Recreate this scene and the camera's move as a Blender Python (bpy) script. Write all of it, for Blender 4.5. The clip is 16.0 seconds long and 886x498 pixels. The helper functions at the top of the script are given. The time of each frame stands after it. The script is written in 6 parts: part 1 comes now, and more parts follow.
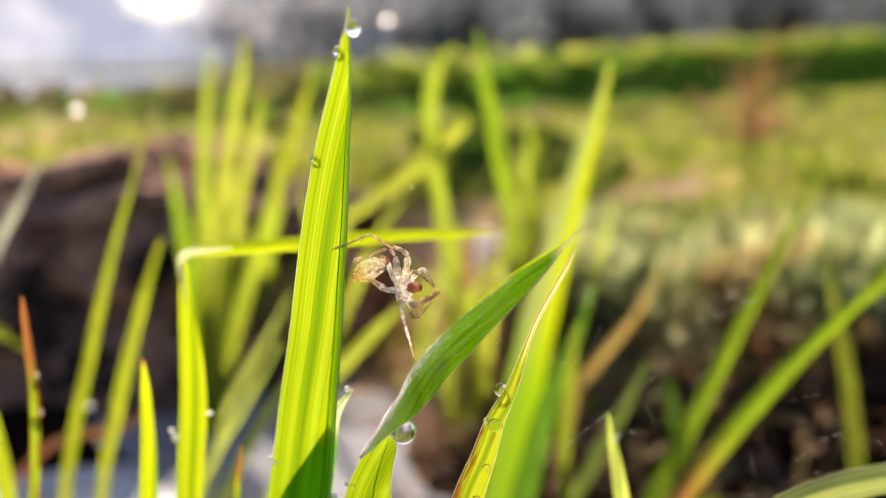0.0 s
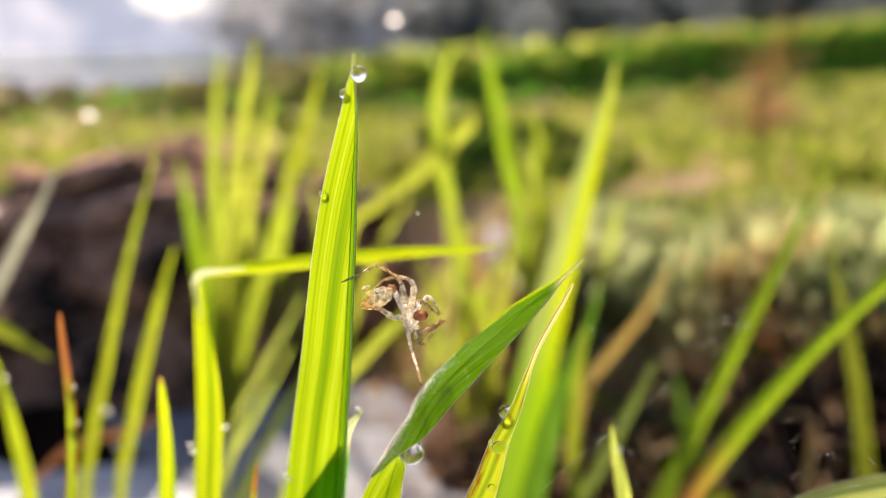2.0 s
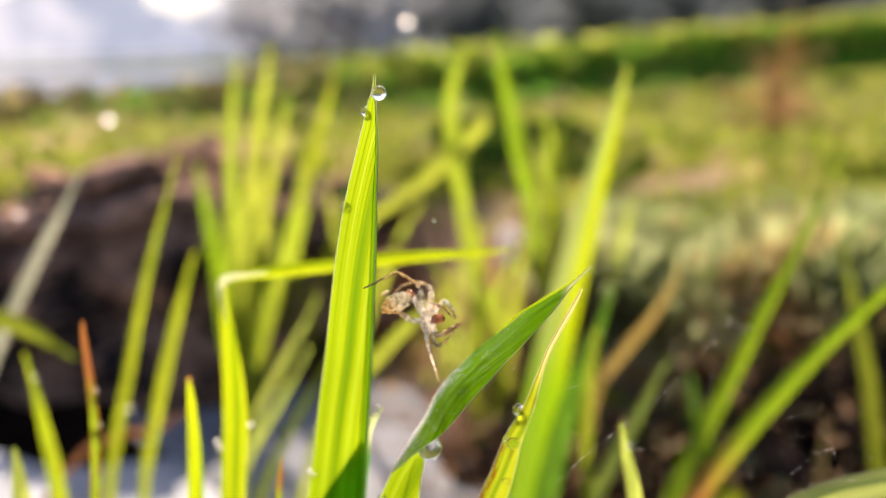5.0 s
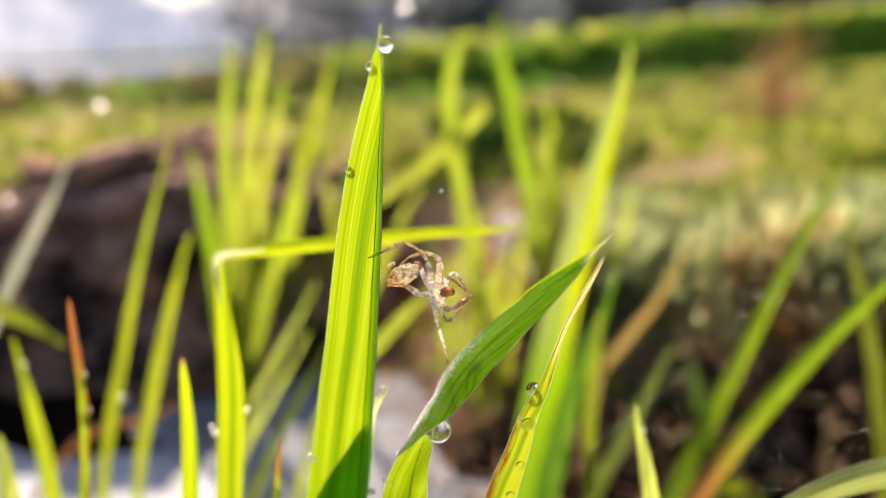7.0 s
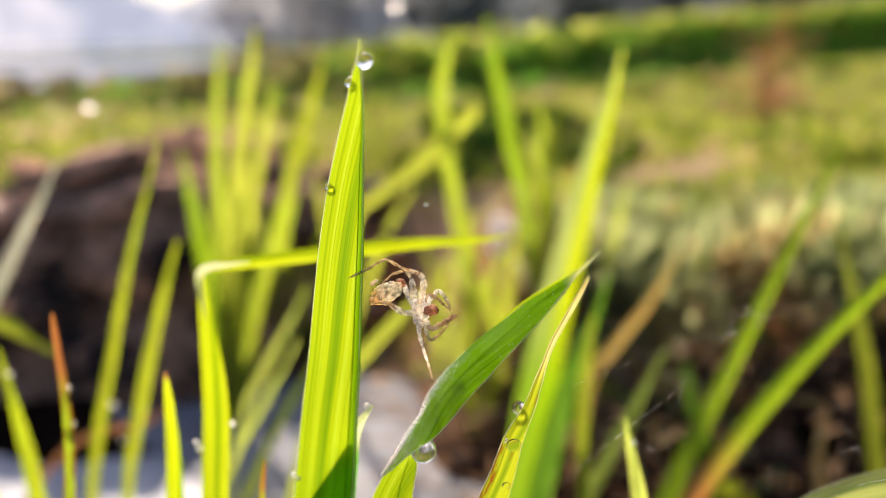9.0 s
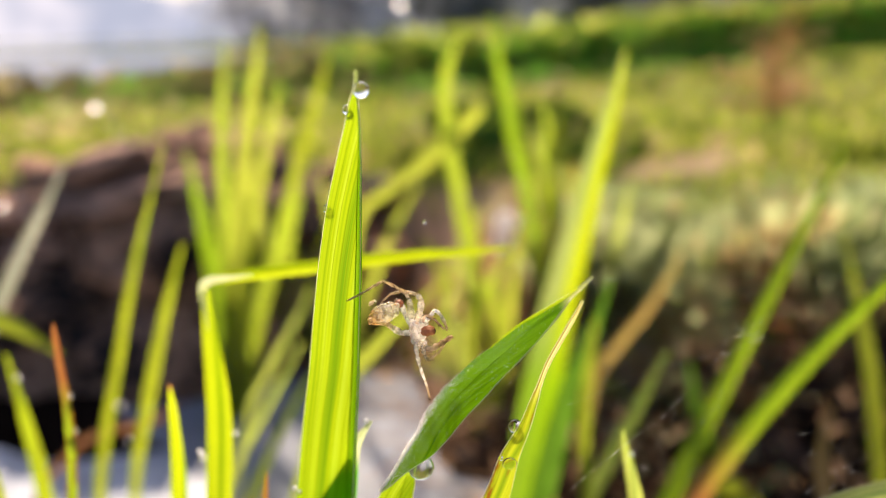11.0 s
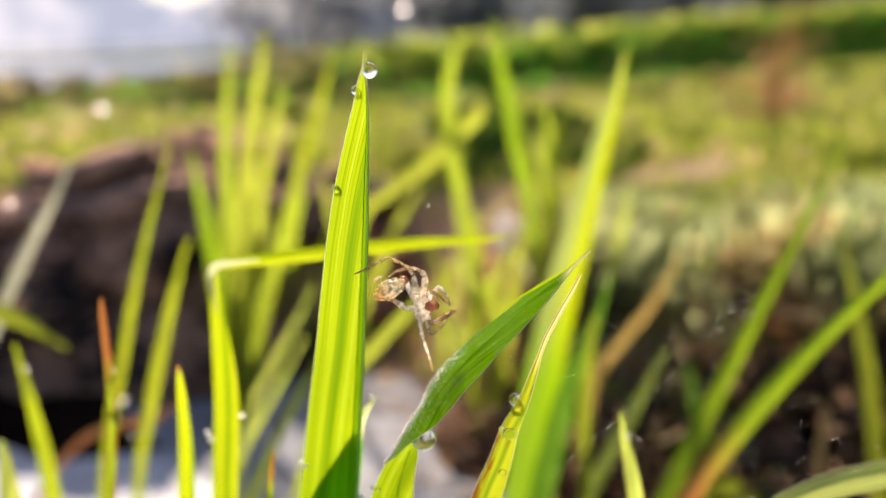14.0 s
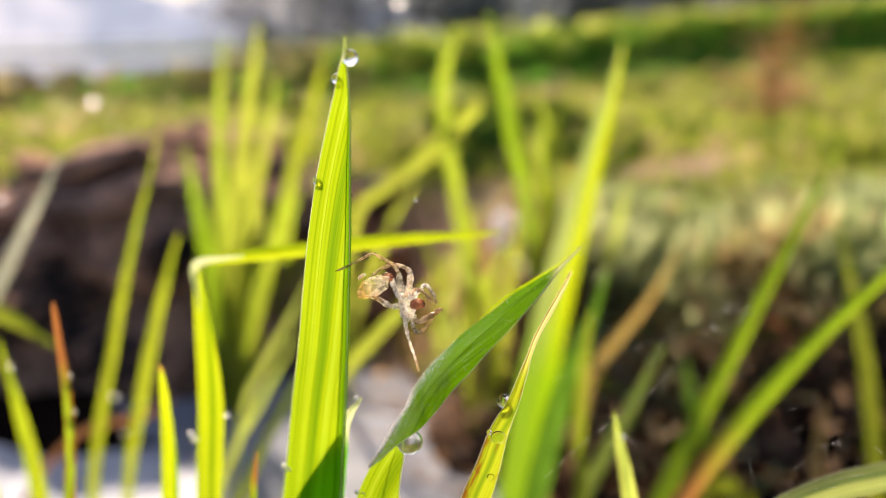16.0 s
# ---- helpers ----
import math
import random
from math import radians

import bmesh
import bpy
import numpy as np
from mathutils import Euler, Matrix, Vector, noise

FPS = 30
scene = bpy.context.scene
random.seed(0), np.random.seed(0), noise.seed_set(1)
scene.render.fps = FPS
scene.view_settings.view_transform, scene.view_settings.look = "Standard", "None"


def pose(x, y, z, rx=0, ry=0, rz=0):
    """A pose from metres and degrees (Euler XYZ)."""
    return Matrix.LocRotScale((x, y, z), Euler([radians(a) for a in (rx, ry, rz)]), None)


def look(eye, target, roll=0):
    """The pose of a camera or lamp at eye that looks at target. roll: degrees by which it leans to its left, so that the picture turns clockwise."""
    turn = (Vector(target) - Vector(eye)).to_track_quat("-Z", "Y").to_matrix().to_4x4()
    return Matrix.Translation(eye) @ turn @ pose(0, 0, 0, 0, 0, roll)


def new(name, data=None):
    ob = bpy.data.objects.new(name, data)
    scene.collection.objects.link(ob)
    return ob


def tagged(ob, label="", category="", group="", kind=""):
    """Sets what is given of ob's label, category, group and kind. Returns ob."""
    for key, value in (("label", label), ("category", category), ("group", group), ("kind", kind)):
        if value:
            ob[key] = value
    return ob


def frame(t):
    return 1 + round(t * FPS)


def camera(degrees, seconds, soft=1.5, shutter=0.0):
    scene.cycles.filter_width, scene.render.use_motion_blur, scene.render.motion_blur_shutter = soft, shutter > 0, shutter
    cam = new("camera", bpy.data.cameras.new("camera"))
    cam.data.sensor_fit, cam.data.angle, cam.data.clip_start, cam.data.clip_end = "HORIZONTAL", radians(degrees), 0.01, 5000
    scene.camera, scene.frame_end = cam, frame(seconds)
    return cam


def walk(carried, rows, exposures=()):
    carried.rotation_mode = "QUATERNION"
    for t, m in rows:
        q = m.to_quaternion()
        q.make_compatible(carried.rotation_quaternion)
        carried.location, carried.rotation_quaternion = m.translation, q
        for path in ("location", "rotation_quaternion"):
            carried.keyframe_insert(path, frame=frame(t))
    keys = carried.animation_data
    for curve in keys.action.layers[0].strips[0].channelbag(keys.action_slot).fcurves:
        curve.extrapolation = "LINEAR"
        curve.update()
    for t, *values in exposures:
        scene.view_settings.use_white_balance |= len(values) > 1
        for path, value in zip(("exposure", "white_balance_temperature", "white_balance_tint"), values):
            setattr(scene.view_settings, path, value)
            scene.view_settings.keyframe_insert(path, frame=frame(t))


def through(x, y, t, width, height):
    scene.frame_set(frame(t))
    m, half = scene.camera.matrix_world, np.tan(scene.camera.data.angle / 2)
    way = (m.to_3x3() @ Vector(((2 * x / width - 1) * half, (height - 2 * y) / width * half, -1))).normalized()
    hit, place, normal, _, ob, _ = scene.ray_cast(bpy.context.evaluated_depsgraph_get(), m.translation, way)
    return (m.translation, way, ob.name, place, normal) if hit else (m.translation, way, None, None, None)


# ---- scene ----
# A macro view along young rice leaves at the edge of a wet paddy: dew, a cast spider skin, cobweb, a clod, a bund.
cam = camera(64, 16.0, soft=0.5)
cam.data.dof.use_dof = True
cam.data.dof.focus_distance = 0.0835
cam.data.dof.aperture_fstop = 9.6
PATH = [
    (0, (0.00000, 0.00000, 0.16000), (0.00000, 0.19319, 0.10824), 0.00),
    (0.5, (0.00146, 0.00036, 0.15949), (0.00083, 0.19338, 0.10710), -0.22),
    (1, (0.00036, -0.00209, 0.16293), (-0.00097, 0.19071, 0.10976), -0.63),
    (1.5, (0.00137, -0.00083, 0.16361), (-0.00072, 0.19180, 0.10985), -0.67),
    (2, (0.00070, -0.00196, 0.16530), (-0.00212, 0.19057, 0.11122), -0.84),
    (2.5, (0.00081, -0.00250, 0.16476), (-0.00256, 0.19003, 0.11073), -0.74),
    (3, (-0.00164, -0.00280, 0.16411), (-0.00580, 0.18959, 0.10964), -0.84),
    (3.5, (-0.00048, -0.00034, 0.16507), (-0.00462, 0.19205, 0.11057), -1.19),
    (4, (0.00024, -0.00131, 0.16454), (-0.00415, 0.19096, 0.10964), -1.24),
    (4.2, (0.00056, -0.00245, 0.16644), (-0.00463, 0.19011, 0.11263), -1.24),
    (6.3, (-0.00131, -0.00857, 0.16821), (-0.00815, 0.18312, 0.11154), -1.53),
    (6.5, (-0.00164, -0.00511, 0.16638), (-0.00768, 0.18665, 0.10986), -1.55),
    (7, (-0.00149, -0.00147, 0.16338), (-0.00685, 0.19025, 0.10669), -1.43),
    (7.5, (-0.00100, 0.00046, 0.16340), (-0.00547, 0.19222, 0.10675), -1.47),
    (8, (-0.00117, 0.00023, 0.16438), (-0.00537, 0.19194, 0.10754), -1.38),
    (8.5, (-0.00012, 0.00127, 0.16461), (-0.00422, 0.19291, 0.10757), -1.52),
    (9, (-0.00016, 0.00077, 0.16512), (-0.00402, 0.19235, 0.10782), -1.60),
    (9.2, (0.00065, 0.00204, 0.16612), (-0.00228, 0.19324, 0.10751), -1.63),
    (11.3, (0.00106, -0.00025, 0.16873), (-0.00475, 0.19072, 0.10959), -1.82),
    (11.5, (0.00062, -0.00193, 0.16765), (-0.00514, 0.18925, 0.10921), -1.82),
    (12, (0.00085, -0.00072, 0.16871), (-0.00489, 0.19043, 0.11018), -1.80),
    (12.5, (0.00062, -0.00168, 0.16660), (-0.00498, 0.18955, 0.10830), -1.47),
    (13, (0.00105, -0.00324, 0.16711), (-0.00479, 0.18805, 0.10902), -1.69),
    (13.5, (0.00196, -0.00226, 0.16652), (-0.00364, 0.18917, 0.10889), -1.77),
    (14, (0.00075, -0.00364, 0.16621), (-0.00510, 0.18792, 0.10904), -1.51),
    (14.5, (0.00146, -0.00347, 0.16585), (-0.00472, 0.18802, 0.10845), -1.80),
    (15, (0.00094, -0.00153, 0.16373), (-0.00528, 0.18970, 0.10549), -1.56),
    (15.5, (0.00081, -0.00201, 0.16505), (-0.00512, 0.18914, 0.10651), -1.40),
    (16, (0.00209, -0.00030, 0.16520), (-0.00323, 0.19094, 0.10691), -1.42),
]
walk(cam, [(t, look(eye, target, roll)) for t, eye, target, roll in PATH], [(0, 0.76, 6500, 19), (16, 0.76, 6500, 19)])

# ---- light: a low morning sun ahead and to the left, in a hazy sky ----
SUN_UP, SUN_TURN = 50.0, -14.0
world = bpy.data.worlds.new("sky")
scene.world = world
world.use_nodes = True
wn = world.node_tree
sky = wn.nodes.new("ShaderNodeTexSky")
sky.sky_type = "NISHITA"
sky.sun_disc = False
sky.sun_elevation, sky.sun_rotation = radians(SUN_UP), radians(SUN_TURN)
sky.air_density, sky.dust_density, sky.ozone_density = 1.0, 2.5, 1.5
wn.links.new(sky.outputs[0], wn.nodes["Background"].inputs[0])
wn.nodes["Background"].inputs[1].default_value = 0.12
sun = new("sun", bpy.data.lights.new("sun", "SUN"))
sun.data.energy, sun.data.angle, sun.data.color = 6.0, radians(1.6), (1.0, 0.86, 0.64)
toward = Vector((math.sin(radians(SUN_TURN)) * math.cos(radians(SUN_UP)), math.cos(radians(SUN_TURN)) * math.cos(radians(SUN_UP)), math.sin(radians(SUN_UP))))
sun.matrix_world = look(toward * 10, (0, 0, 0))


# ---- materials ----
class Nodes:
    """Short hand for a node material."""

    def __init__(self, name):
        self.mat = bpy.data.materials.new(name)
        self.mat.use_nodes = True
        self.tree = self.mat.node_tree
        self.tree.nodes.clear()
        self.out = self.tree.nodes.new("ShaderNodeOutputMaterial")

    def add(self, kind, *links, **values):
        n = self.tree.nodes.new("ShaderNode" + kind)
        for k, v in values.items():
            if k == "ops":
                n.operation = v
            elif k == "blend":
                n.data_type, n.blend_type = "RGBA", v
            elif k == "attribute":
                n.attribute_name = v
            else:
                n.inputs[k.replace("_", " ")].default_value = v
        for socket, source in links:
            self.tree.links.new(source, n.inputs[socket])
        return n

    def ramp(self, source, *stops):
        n = self.tree.nodes.new("ShaderNodeValToRGB")
        while len(n.color_ramp.elements) < len(stops):
            n.color_ramp.elements.new(0.5)
        for e, (at, c) in zip(n.color_ramp.elements, stops):
            e.position = at
            e.color = (*c, 1) if isinstance(c, tuple) else (c, c, c, 1)
        self.tree.links.new(source, n.inputs[0])
        return n.outputs[0]

    def mix(self, factor, a, b, blend="MIX"):
        n = self.tree.nodes.new("ShaderNodeMix")
        n.data_type, n.blend_type = "RGBA", blend
        for socket, v in ((0, factor), (6, a), (7, b)):
            if isinstance(v, bpy.types.NodeSocket):
                self.tree.links.new(v, n.inputs[socket])
            else:
                n.inputs[socket].default_value = v if socket == 0 else (*v, 1)
        return n.outputs[2]

    def math(self, op, a, b=0.0):
        n = self.tree.nodes.new("ShaderNodeMath")
        n.operation = op
        for socket, v in ((0, a), (1, b)):
            if isinstance(v, bpy.types.NodeSocket):
                self.tree.links.new(v, n.inputs[socket])
            else:
                n.inputs[socket].default_value = v
        return n.outputs[0]

    def noise(self, vector, scale, detail=3.0, rough=0.55):
        n = self.tree.nodes.new("ShaderNodeTexNoise")
        n.inputs["Scale"].default_value, n.inputs["Detail"].default_value, n.inputs["Roughness"].default_value = scale, detail, rough
        if vector:
            self.tree.links.new(vector, n.inputs["Vector"])
        return n.outputs[0]

    def scaled(self, vector, x, y, z):
        n = self.tree.nodes.new("ShaderNodeMapping")
        n.inputs["Scale"].default_value = (x, y, z)
        self.tree.links.new(vector, n.inputs["Vector"])
        return n.outputs[0]

    def bump(self, height, strength, distance):
        n = self.add("Bump", ("Height", height), Strength=strength, Distance=distance)
        return n.outputs[0]

    def done(self, shader):
        self.tree.links.new(shader, self.out.inputs[0])
        return self.mat


def leaf_material(name, face, glow, veins=16.0, glossy=0.1, through=0.6, spots=0.0, shaded=(0.10, 0.2, 0.02), withered=((0.30, 0.10, 0.025), (0.55, 0.24, 0.06), (0.62, 0.40, 0.16)), rusty_edge=0.0, uneven=0.7, ridges=0.0, ridge_count=15.0, flank=None, low=None):
    """A leaf: light falls through it; veins along it, drier and browner where its mesh says so."""
    m = Nodes(name)
    uv = m.tree.nodes.new("ShaderNodeUVMap").outputs[0]
    where = m.tree.nodes.new("ShaderNodeTexCoord").outputs["Object"]
    streak = m.noise(m.scaled(uv, veins, 0.7, 1), 1.0, 2.0, 0.5)
    fine = m.noise(m.scaled(uv, veins * 4.5, 3.0, 1), 1.0, 2.0)
    blotch = m.noise(where, 60.0, 3.0)
    tone = m.math("ADD", m.math("MULTIPLY", streak, 0.72), m.math("MULTIPLY", fine, 0.28))
    lit = m.ramp(tone, (0.35, tuple(c * v for c, v in zip(glow, (0.25, 0.45, 0.4)))), (0.5, glow), (0.66, tuple(min(1, c * 1.25 + 0.03) for c in glow)))
    top = m.ramp(tone, (0.34, tuple(c * 0.7 for c in face)), (0.66, tuple(c * 1.25 for c in face)))
    lit = m.mix(m.math("MULTIPLY", blotch, 0.35), lit, shaded)
    drift = m.ramp(m.noise(m.scaled(uv, 1.1, 9.0, 1), 1.0, 2.0), (0.36, 1 - 0.6 * uneven), (0.6, 1.0))
    lit = m.mix(1.0, lit, drift, "MULTIPLY")
    if ridges:
        # parallel veins, a little uneven in strength and spacing
        across = m.tree.nodes.new("ShaderNodeSeparateXYZ")
        m.tree.links.new(uv, across.inputs[0])
        wander = m.math("MULTIPLY", m.noise(m.scaled(uv, 3.0, 0.6, 1), 1.0, 2.0), 5.0)
        wave = m.math("SINE", m.math("ADD", m.math("MULTIPLY", across.outputs[0], ridge_count * 6.283), wander))
        vary = m.ramp(m.noise(m.scaled(uv, ridge_count * 0.9, 0.5, 1), 1.0, 1.0), (0.35, 0.15), (0.62, 1.0))
        groove = m.math("MULTIPLY", m.math("MULTIPLY", m.ramp(wave, (0.25, 0.0), (0.95, 1.0)), vary), ridges)
        lit = m.mix(groove, lit, tuple(c * 0.42 for c in glow))
        top = m.mix(groove, top, tuple(c * 0.55 for c in face))
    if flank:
        # a second colour beyond the midrib: painted shade on LEAF_BRIGHT, plain two-tone on LEAF_TWOTONE
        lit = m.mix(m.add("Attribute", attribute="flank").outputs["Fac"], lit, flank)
    if low:
        # greener towards the sheath
        upward = m.tree.nodes.new("ShaderNodeSeparateXYZ")
        m.tree.links.new(uv, upward.inputs[0])
        lit = m.mix(m.ramp(upward.outputs[1], (0.38, 0.85), (0.56, 0.0)), lit, low)
    dry = m.add("Attribute", attribute="dryness").outputs["Fac"]
    ragged = m.math("MULTIPLY", dry, m.math("ADD", m.math("MULTIPLY", blotch, 0.8), 0.62))
    brown = m.ramp(streak, (0.3, withered[0]), (0.55, withered[1]), (0.75, withered[2]))
    if spots:
        rust = m.ramp(m.noise(m.scaled(uv, 6.0, 26.0, 1), 1.0, 2.0), (0.58, 0.0), (0.63, 0.95))
        eaten = m.math("MULTIPLY", rust, spots)
    if rusty_edge:
        margin = m.add("Attribute", attribute="margin").outputs["Fac"]
        bitten = m.ramp(m.math("ADD", m.math("MULTIPLY", margin, 0.42), m.math("MULTIPLY", m.noise(m.scaled(uv, 9.0, 34.0, 1), 1.0, 3.0), 1.15)), (0.84, 0.0), (0.90, 0.95))
        eaten = m.math("MAXIMUM", eaten, m.math("MULTIPLY", bitten, rusty_edge)) if spots else m.math("MULTIPLY", bitten, rusty_edge)
    hold = m.tree.nodes.new("ShaderNodeClamp")
    m.tree.links.new(ragged, hold.inputs[0])
    lit = m.mix(hold.outputs[0], lit, brown)
    top = m.mix(hold.outputs[0], top, brown)
    if spots or rusty_edge:
        eaten = m.math("MULTIPLY", eaten, m.math("SUBTRACT", 1.0, hold.outputs[0]))
        lit, top = m.mix(eaten, lit, (0.24, 0.045, 0.008)), m.mix(eaten, top, (0.16, 0.04, 0.012))
    relief = m.bump(tone, 0.35, 0.0002)
    diffuse = m.add("BsdfDiffuse", (0, top), ("Normal", relief))
    trans = m.add("BsdfTranslucent", (0, lit), ("Normal", relief))
    body = m.add("MixShader", (1, diffuse.outputs[0]), (2, trans.outputs[0]), Fac=through)
    gloss = m.add("BsdfGlossy", ("Normal", relief), Roughness=0.32)
    edge = m.add("LayerWeight", Blend=0.25).outputs["Facing"]
    coat = m.add("MixShader", (0, m.math("MULTIPLY", m.math("ADD", m.math("POWER", edge, 3.0), 0.04), glossy * 10)), (1, body.outputs[0]), (2, gloss.outputs[0]))
    return m.done(coat.outputs[0])


# flank: the shade of the half folded from the sun, put in as green
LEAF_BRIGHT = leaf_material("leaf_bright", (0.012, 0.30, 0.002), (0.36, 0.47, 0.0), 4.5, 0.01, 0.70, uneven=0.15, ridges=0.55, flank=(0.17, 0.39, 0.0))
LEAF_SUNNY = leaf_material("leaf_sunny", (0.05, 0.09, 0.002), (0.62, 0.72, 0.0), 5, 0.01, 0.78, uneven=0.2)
LEAF_DARK = leaf_material("leaf_dark", (0.105, 0.27, 0.0), (0.48, 0.68, 0.0), 8, 0.004, 0.42, uneven=0.2, ridges=0.6, ridge_count=14.0, withered=((0.55, 0.55, 0.16), (0.75, 0.74, 0.26), (0.9, 0.88, 0.5)))
LEAF_SPOTTED = leaf_material("leaf_spotted", (0.14, 0.17, 0.012), (0.43, 0.48, 0.006), 9, 0.04, 0.72, 0.55, uneven=0.25, ridges=0.5, ridge_count=16.0, withered=((0.48, 0.33, 0.08), (0.72, 0.56, 0.20), (0.94, 0.84, 0.52)), rusty_edge=0.9)
LEAF_RUST = leaf_material("leaf_rust", (0.12, 0.18, 0.015), (0.52, 0.64, 0.02), 10, 0.03, 0.7, withered=((0.20, 0.06, 0.02), (0.42, 0.16, 0.04), (0.62, 0.34, 0.12)), rusty_edge=0.9)
LEAF_PALE = leaf_material("leaf_pale", (0.22, 0.26, 0.05), (0.708, 0.781, 0.134), 10, 0.02, 0.7)
LEAF_MID = leaf_material("leaf_mid", (0.10, 0.15, 0.012), (0.54, 0.63, 0.012), 8, 0.025, 0.74)
LEAF_YOUNG = leaf_material("leaf_young", (0.11, 0.16, 0.015), (0.492, 0.61, 0.0366), 6, 0.02, 0.8)
LEAF_YELLOW = leaf_material("leaf_yellow", (0.15, 0.17, 0.015), (0.598, 0.647, 0.061), 6, 0.02, 0.8)
LEAF_AMBER = leaf_material("leaf_amber", (0.09, 0.11, 0.012), (0.52, 0.58, 0.02), 8, 0.02, 0.74)
LEAF_TWOTONE = leaf_material("leaf_twotone", (0.16, 0.18, 0.06), (0.47, 0.54, 0.14), 6, 0.02, 0.75, uneven=0.3, flank=(0.42, 0.51, 0.0), low=(0.21, 0.41, 0.0))
LEAF_BEHIND = leaf_material("leaf_behind", (0.02, 0.10, 0.004), (0.09, 0.38, 0.0), 6, 0.02, 0.7, withered=((0.5, 0.55, 0.25), (0.7, 0.75, 0.35), (0.85, 0.88, 0.5)))
LEAF_FRESH = leaf_material("leaf_fresh", (0.06, 0.14, 0.012), (0.33, 0.50, 0.01), 7, 0.02, 0.76)
LEAF_GREEN = leaf_material("leaf_green", (0.07, 0.14, 0.012), (0.39, 0.56, 0.008), 8, 0.025, 0.74)
# deep green, darkened in colour for leaves standing in shade
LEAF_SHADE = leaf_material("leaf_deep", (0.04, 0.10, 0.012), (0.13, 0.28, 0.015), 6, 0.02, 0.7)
LEAF_STRAW = leaf_material("leaf_straw", (0.30, 0.20, 0.07), (0.72, 0.47, 0.13), 8, 0.03)
LEAF_OLIVE = leaf_material("leaf_olive", (0.08, 0.10, 0.012), (0.33, 0.37, 0.02), 8, 0.02, 0.65)
LEAF_DULL = leaf_material("leaf_dull", (0.30, 0.33, 0.12), (0.40, 0.44, 0.11), 10, 0.02, 0.6)
LEAF_RED = leaf_material("leaf_red", (0.20, 0.08, 0.05), (0.34, 0.12, 0.06), 8, 0.02, 0.6)
LEAF_EDGE = leaf_material("leaf_edge", (0.72, 0.74, 0.42), (0.97, 0.96, 0.56), 10, 0.06, 0.6)
LEAF_DRY = leaf_material("leaf_dry", (0.46, 0.42, 0.31), (0.60, 0.56, 0.42), 8, 0.0)
LEAF_BLEACHED = leaf_material("leaf_bleached", (0.62, 0.56, 0.30), (0.98, 0.92, 0.55), 8, 0.0, 0.8, uneven=0.2)


def water_glass(name, rough=0.0):
    m = Nodes(name)
    p = m.add("BsdfPrincipled", Roughness=rough, IOR=1.33, Transmission_Weight=1.0, Base_Color=(1, 1, 1, 1))
    return m.done(p.outputs[0])


DEW = water_glass("dew_water")


def whitened_dew(name, share, rough=0.12):
    """Drops with a white share added to stand in for sun and sky glints."""
    m = Nodes(name)
    clear = m.add("BsdfPrincipled", Roughness=rough, IOR=1.33, Transmission_Weight=1.0)
    veil = m.add("BsdfTranslucent", Color=(0.98, 0.97, 0.92, 1))
    glint = m.add("BsdfGlossy", Color=(0.98, 0.97, 0.92, 1), Roughness=0.3)
    whitener = m.add("MixShader", (1, veil.outputs[0]), (2, glint.outputs[0]), Fac=0.5)
    c = m.add("MixShader", (1, clear.outputs[0]), (2, whitener.outputs[0]), Fac=share)
    return m.done(c.outputs[0])


DEW_LENS = water_glass("flat_dew", 0.29)
DEW_WHITE = whitened_dew("dusty_dew", 0.5)
DEW_WHITISH = whitened_dew("hazy_dew", 0.1, 0.03)


def plain(name, dark, light, scale, rough=0.8, relief=0.5, distance=0.002, fine=8.0, low=0.36, high=0.64):
    """Earth, stone, bark or plaster: two scales of tone and a relief."""
    m = Nodes(name)
    where = m.tree.nodes.new("ShaderNodeTexCoord").outputs["Object"]
    big, small = m.noise(where, scale, 4.0), m.noise(where, scale * fine, 5.0, 0.65)
    both = m.math("ADD", m.math("MULTIPLY", big, 0.6), m.math("MULTIPLY", small, 0.4))
    p = m.add("BsdfPrincipled", ("Base Color", m.ramp(both, (low, dark), (high, light))), ("Normal", m.bump(both, relief, distance)), Roughness=rough, Specular_IOR_Level=0.15)
    return m.done(p.outputs[0])


def bead_material():
    """Tiny beads of dew: their sparkle is put into a white, silvery share of the material."""
    m = Nodes("dew_beads")
    clear = m.add("BsdfPrincipled", Roughness=0.1, IOR=1.33, Transmission_Weight=1.0)
    white = m.add("BsdfTranslucent", Color=(0.97, 0.95, 0.85, 1))
    bright = m.add("BsdfGlossy", Color=(0.95, 0.93, 0.82, 1), Roughness=0.3)
    white = m.add("MixShader", (1, bright.outputs[0]), (2, white.outputs[0]), Fac=0.35)
    c = m.add("MixShader", (1, clear.outputs[0]), (2, white.outputs[0]), Fac=0.9)
    return m.done(c.outputs[0])


DEW_BEADS = bead_material()
SOIL = plain("wet_soil", (0.012, 0.007, 0.005), (0.075, 0.042, 0.026), 30, 0.8, 0.8, 0.004)
CLOD = plain("clod_earth", (0.010, 0.008, 0.008), (0.52, 0.28, 0.17), 22, 0.85, 0.9, 0.006, 6.0, 0.45, 0.66)

# paler than the clod: light on its ledges is put into this colour
LEDGE_LIT = plain("dry_crust", (0.10, 0.06, 0.045), (0.50, 0.29, 0.20), 26, 0.85, 0.9, 0.005, 6.0, 0.38, 0.62)


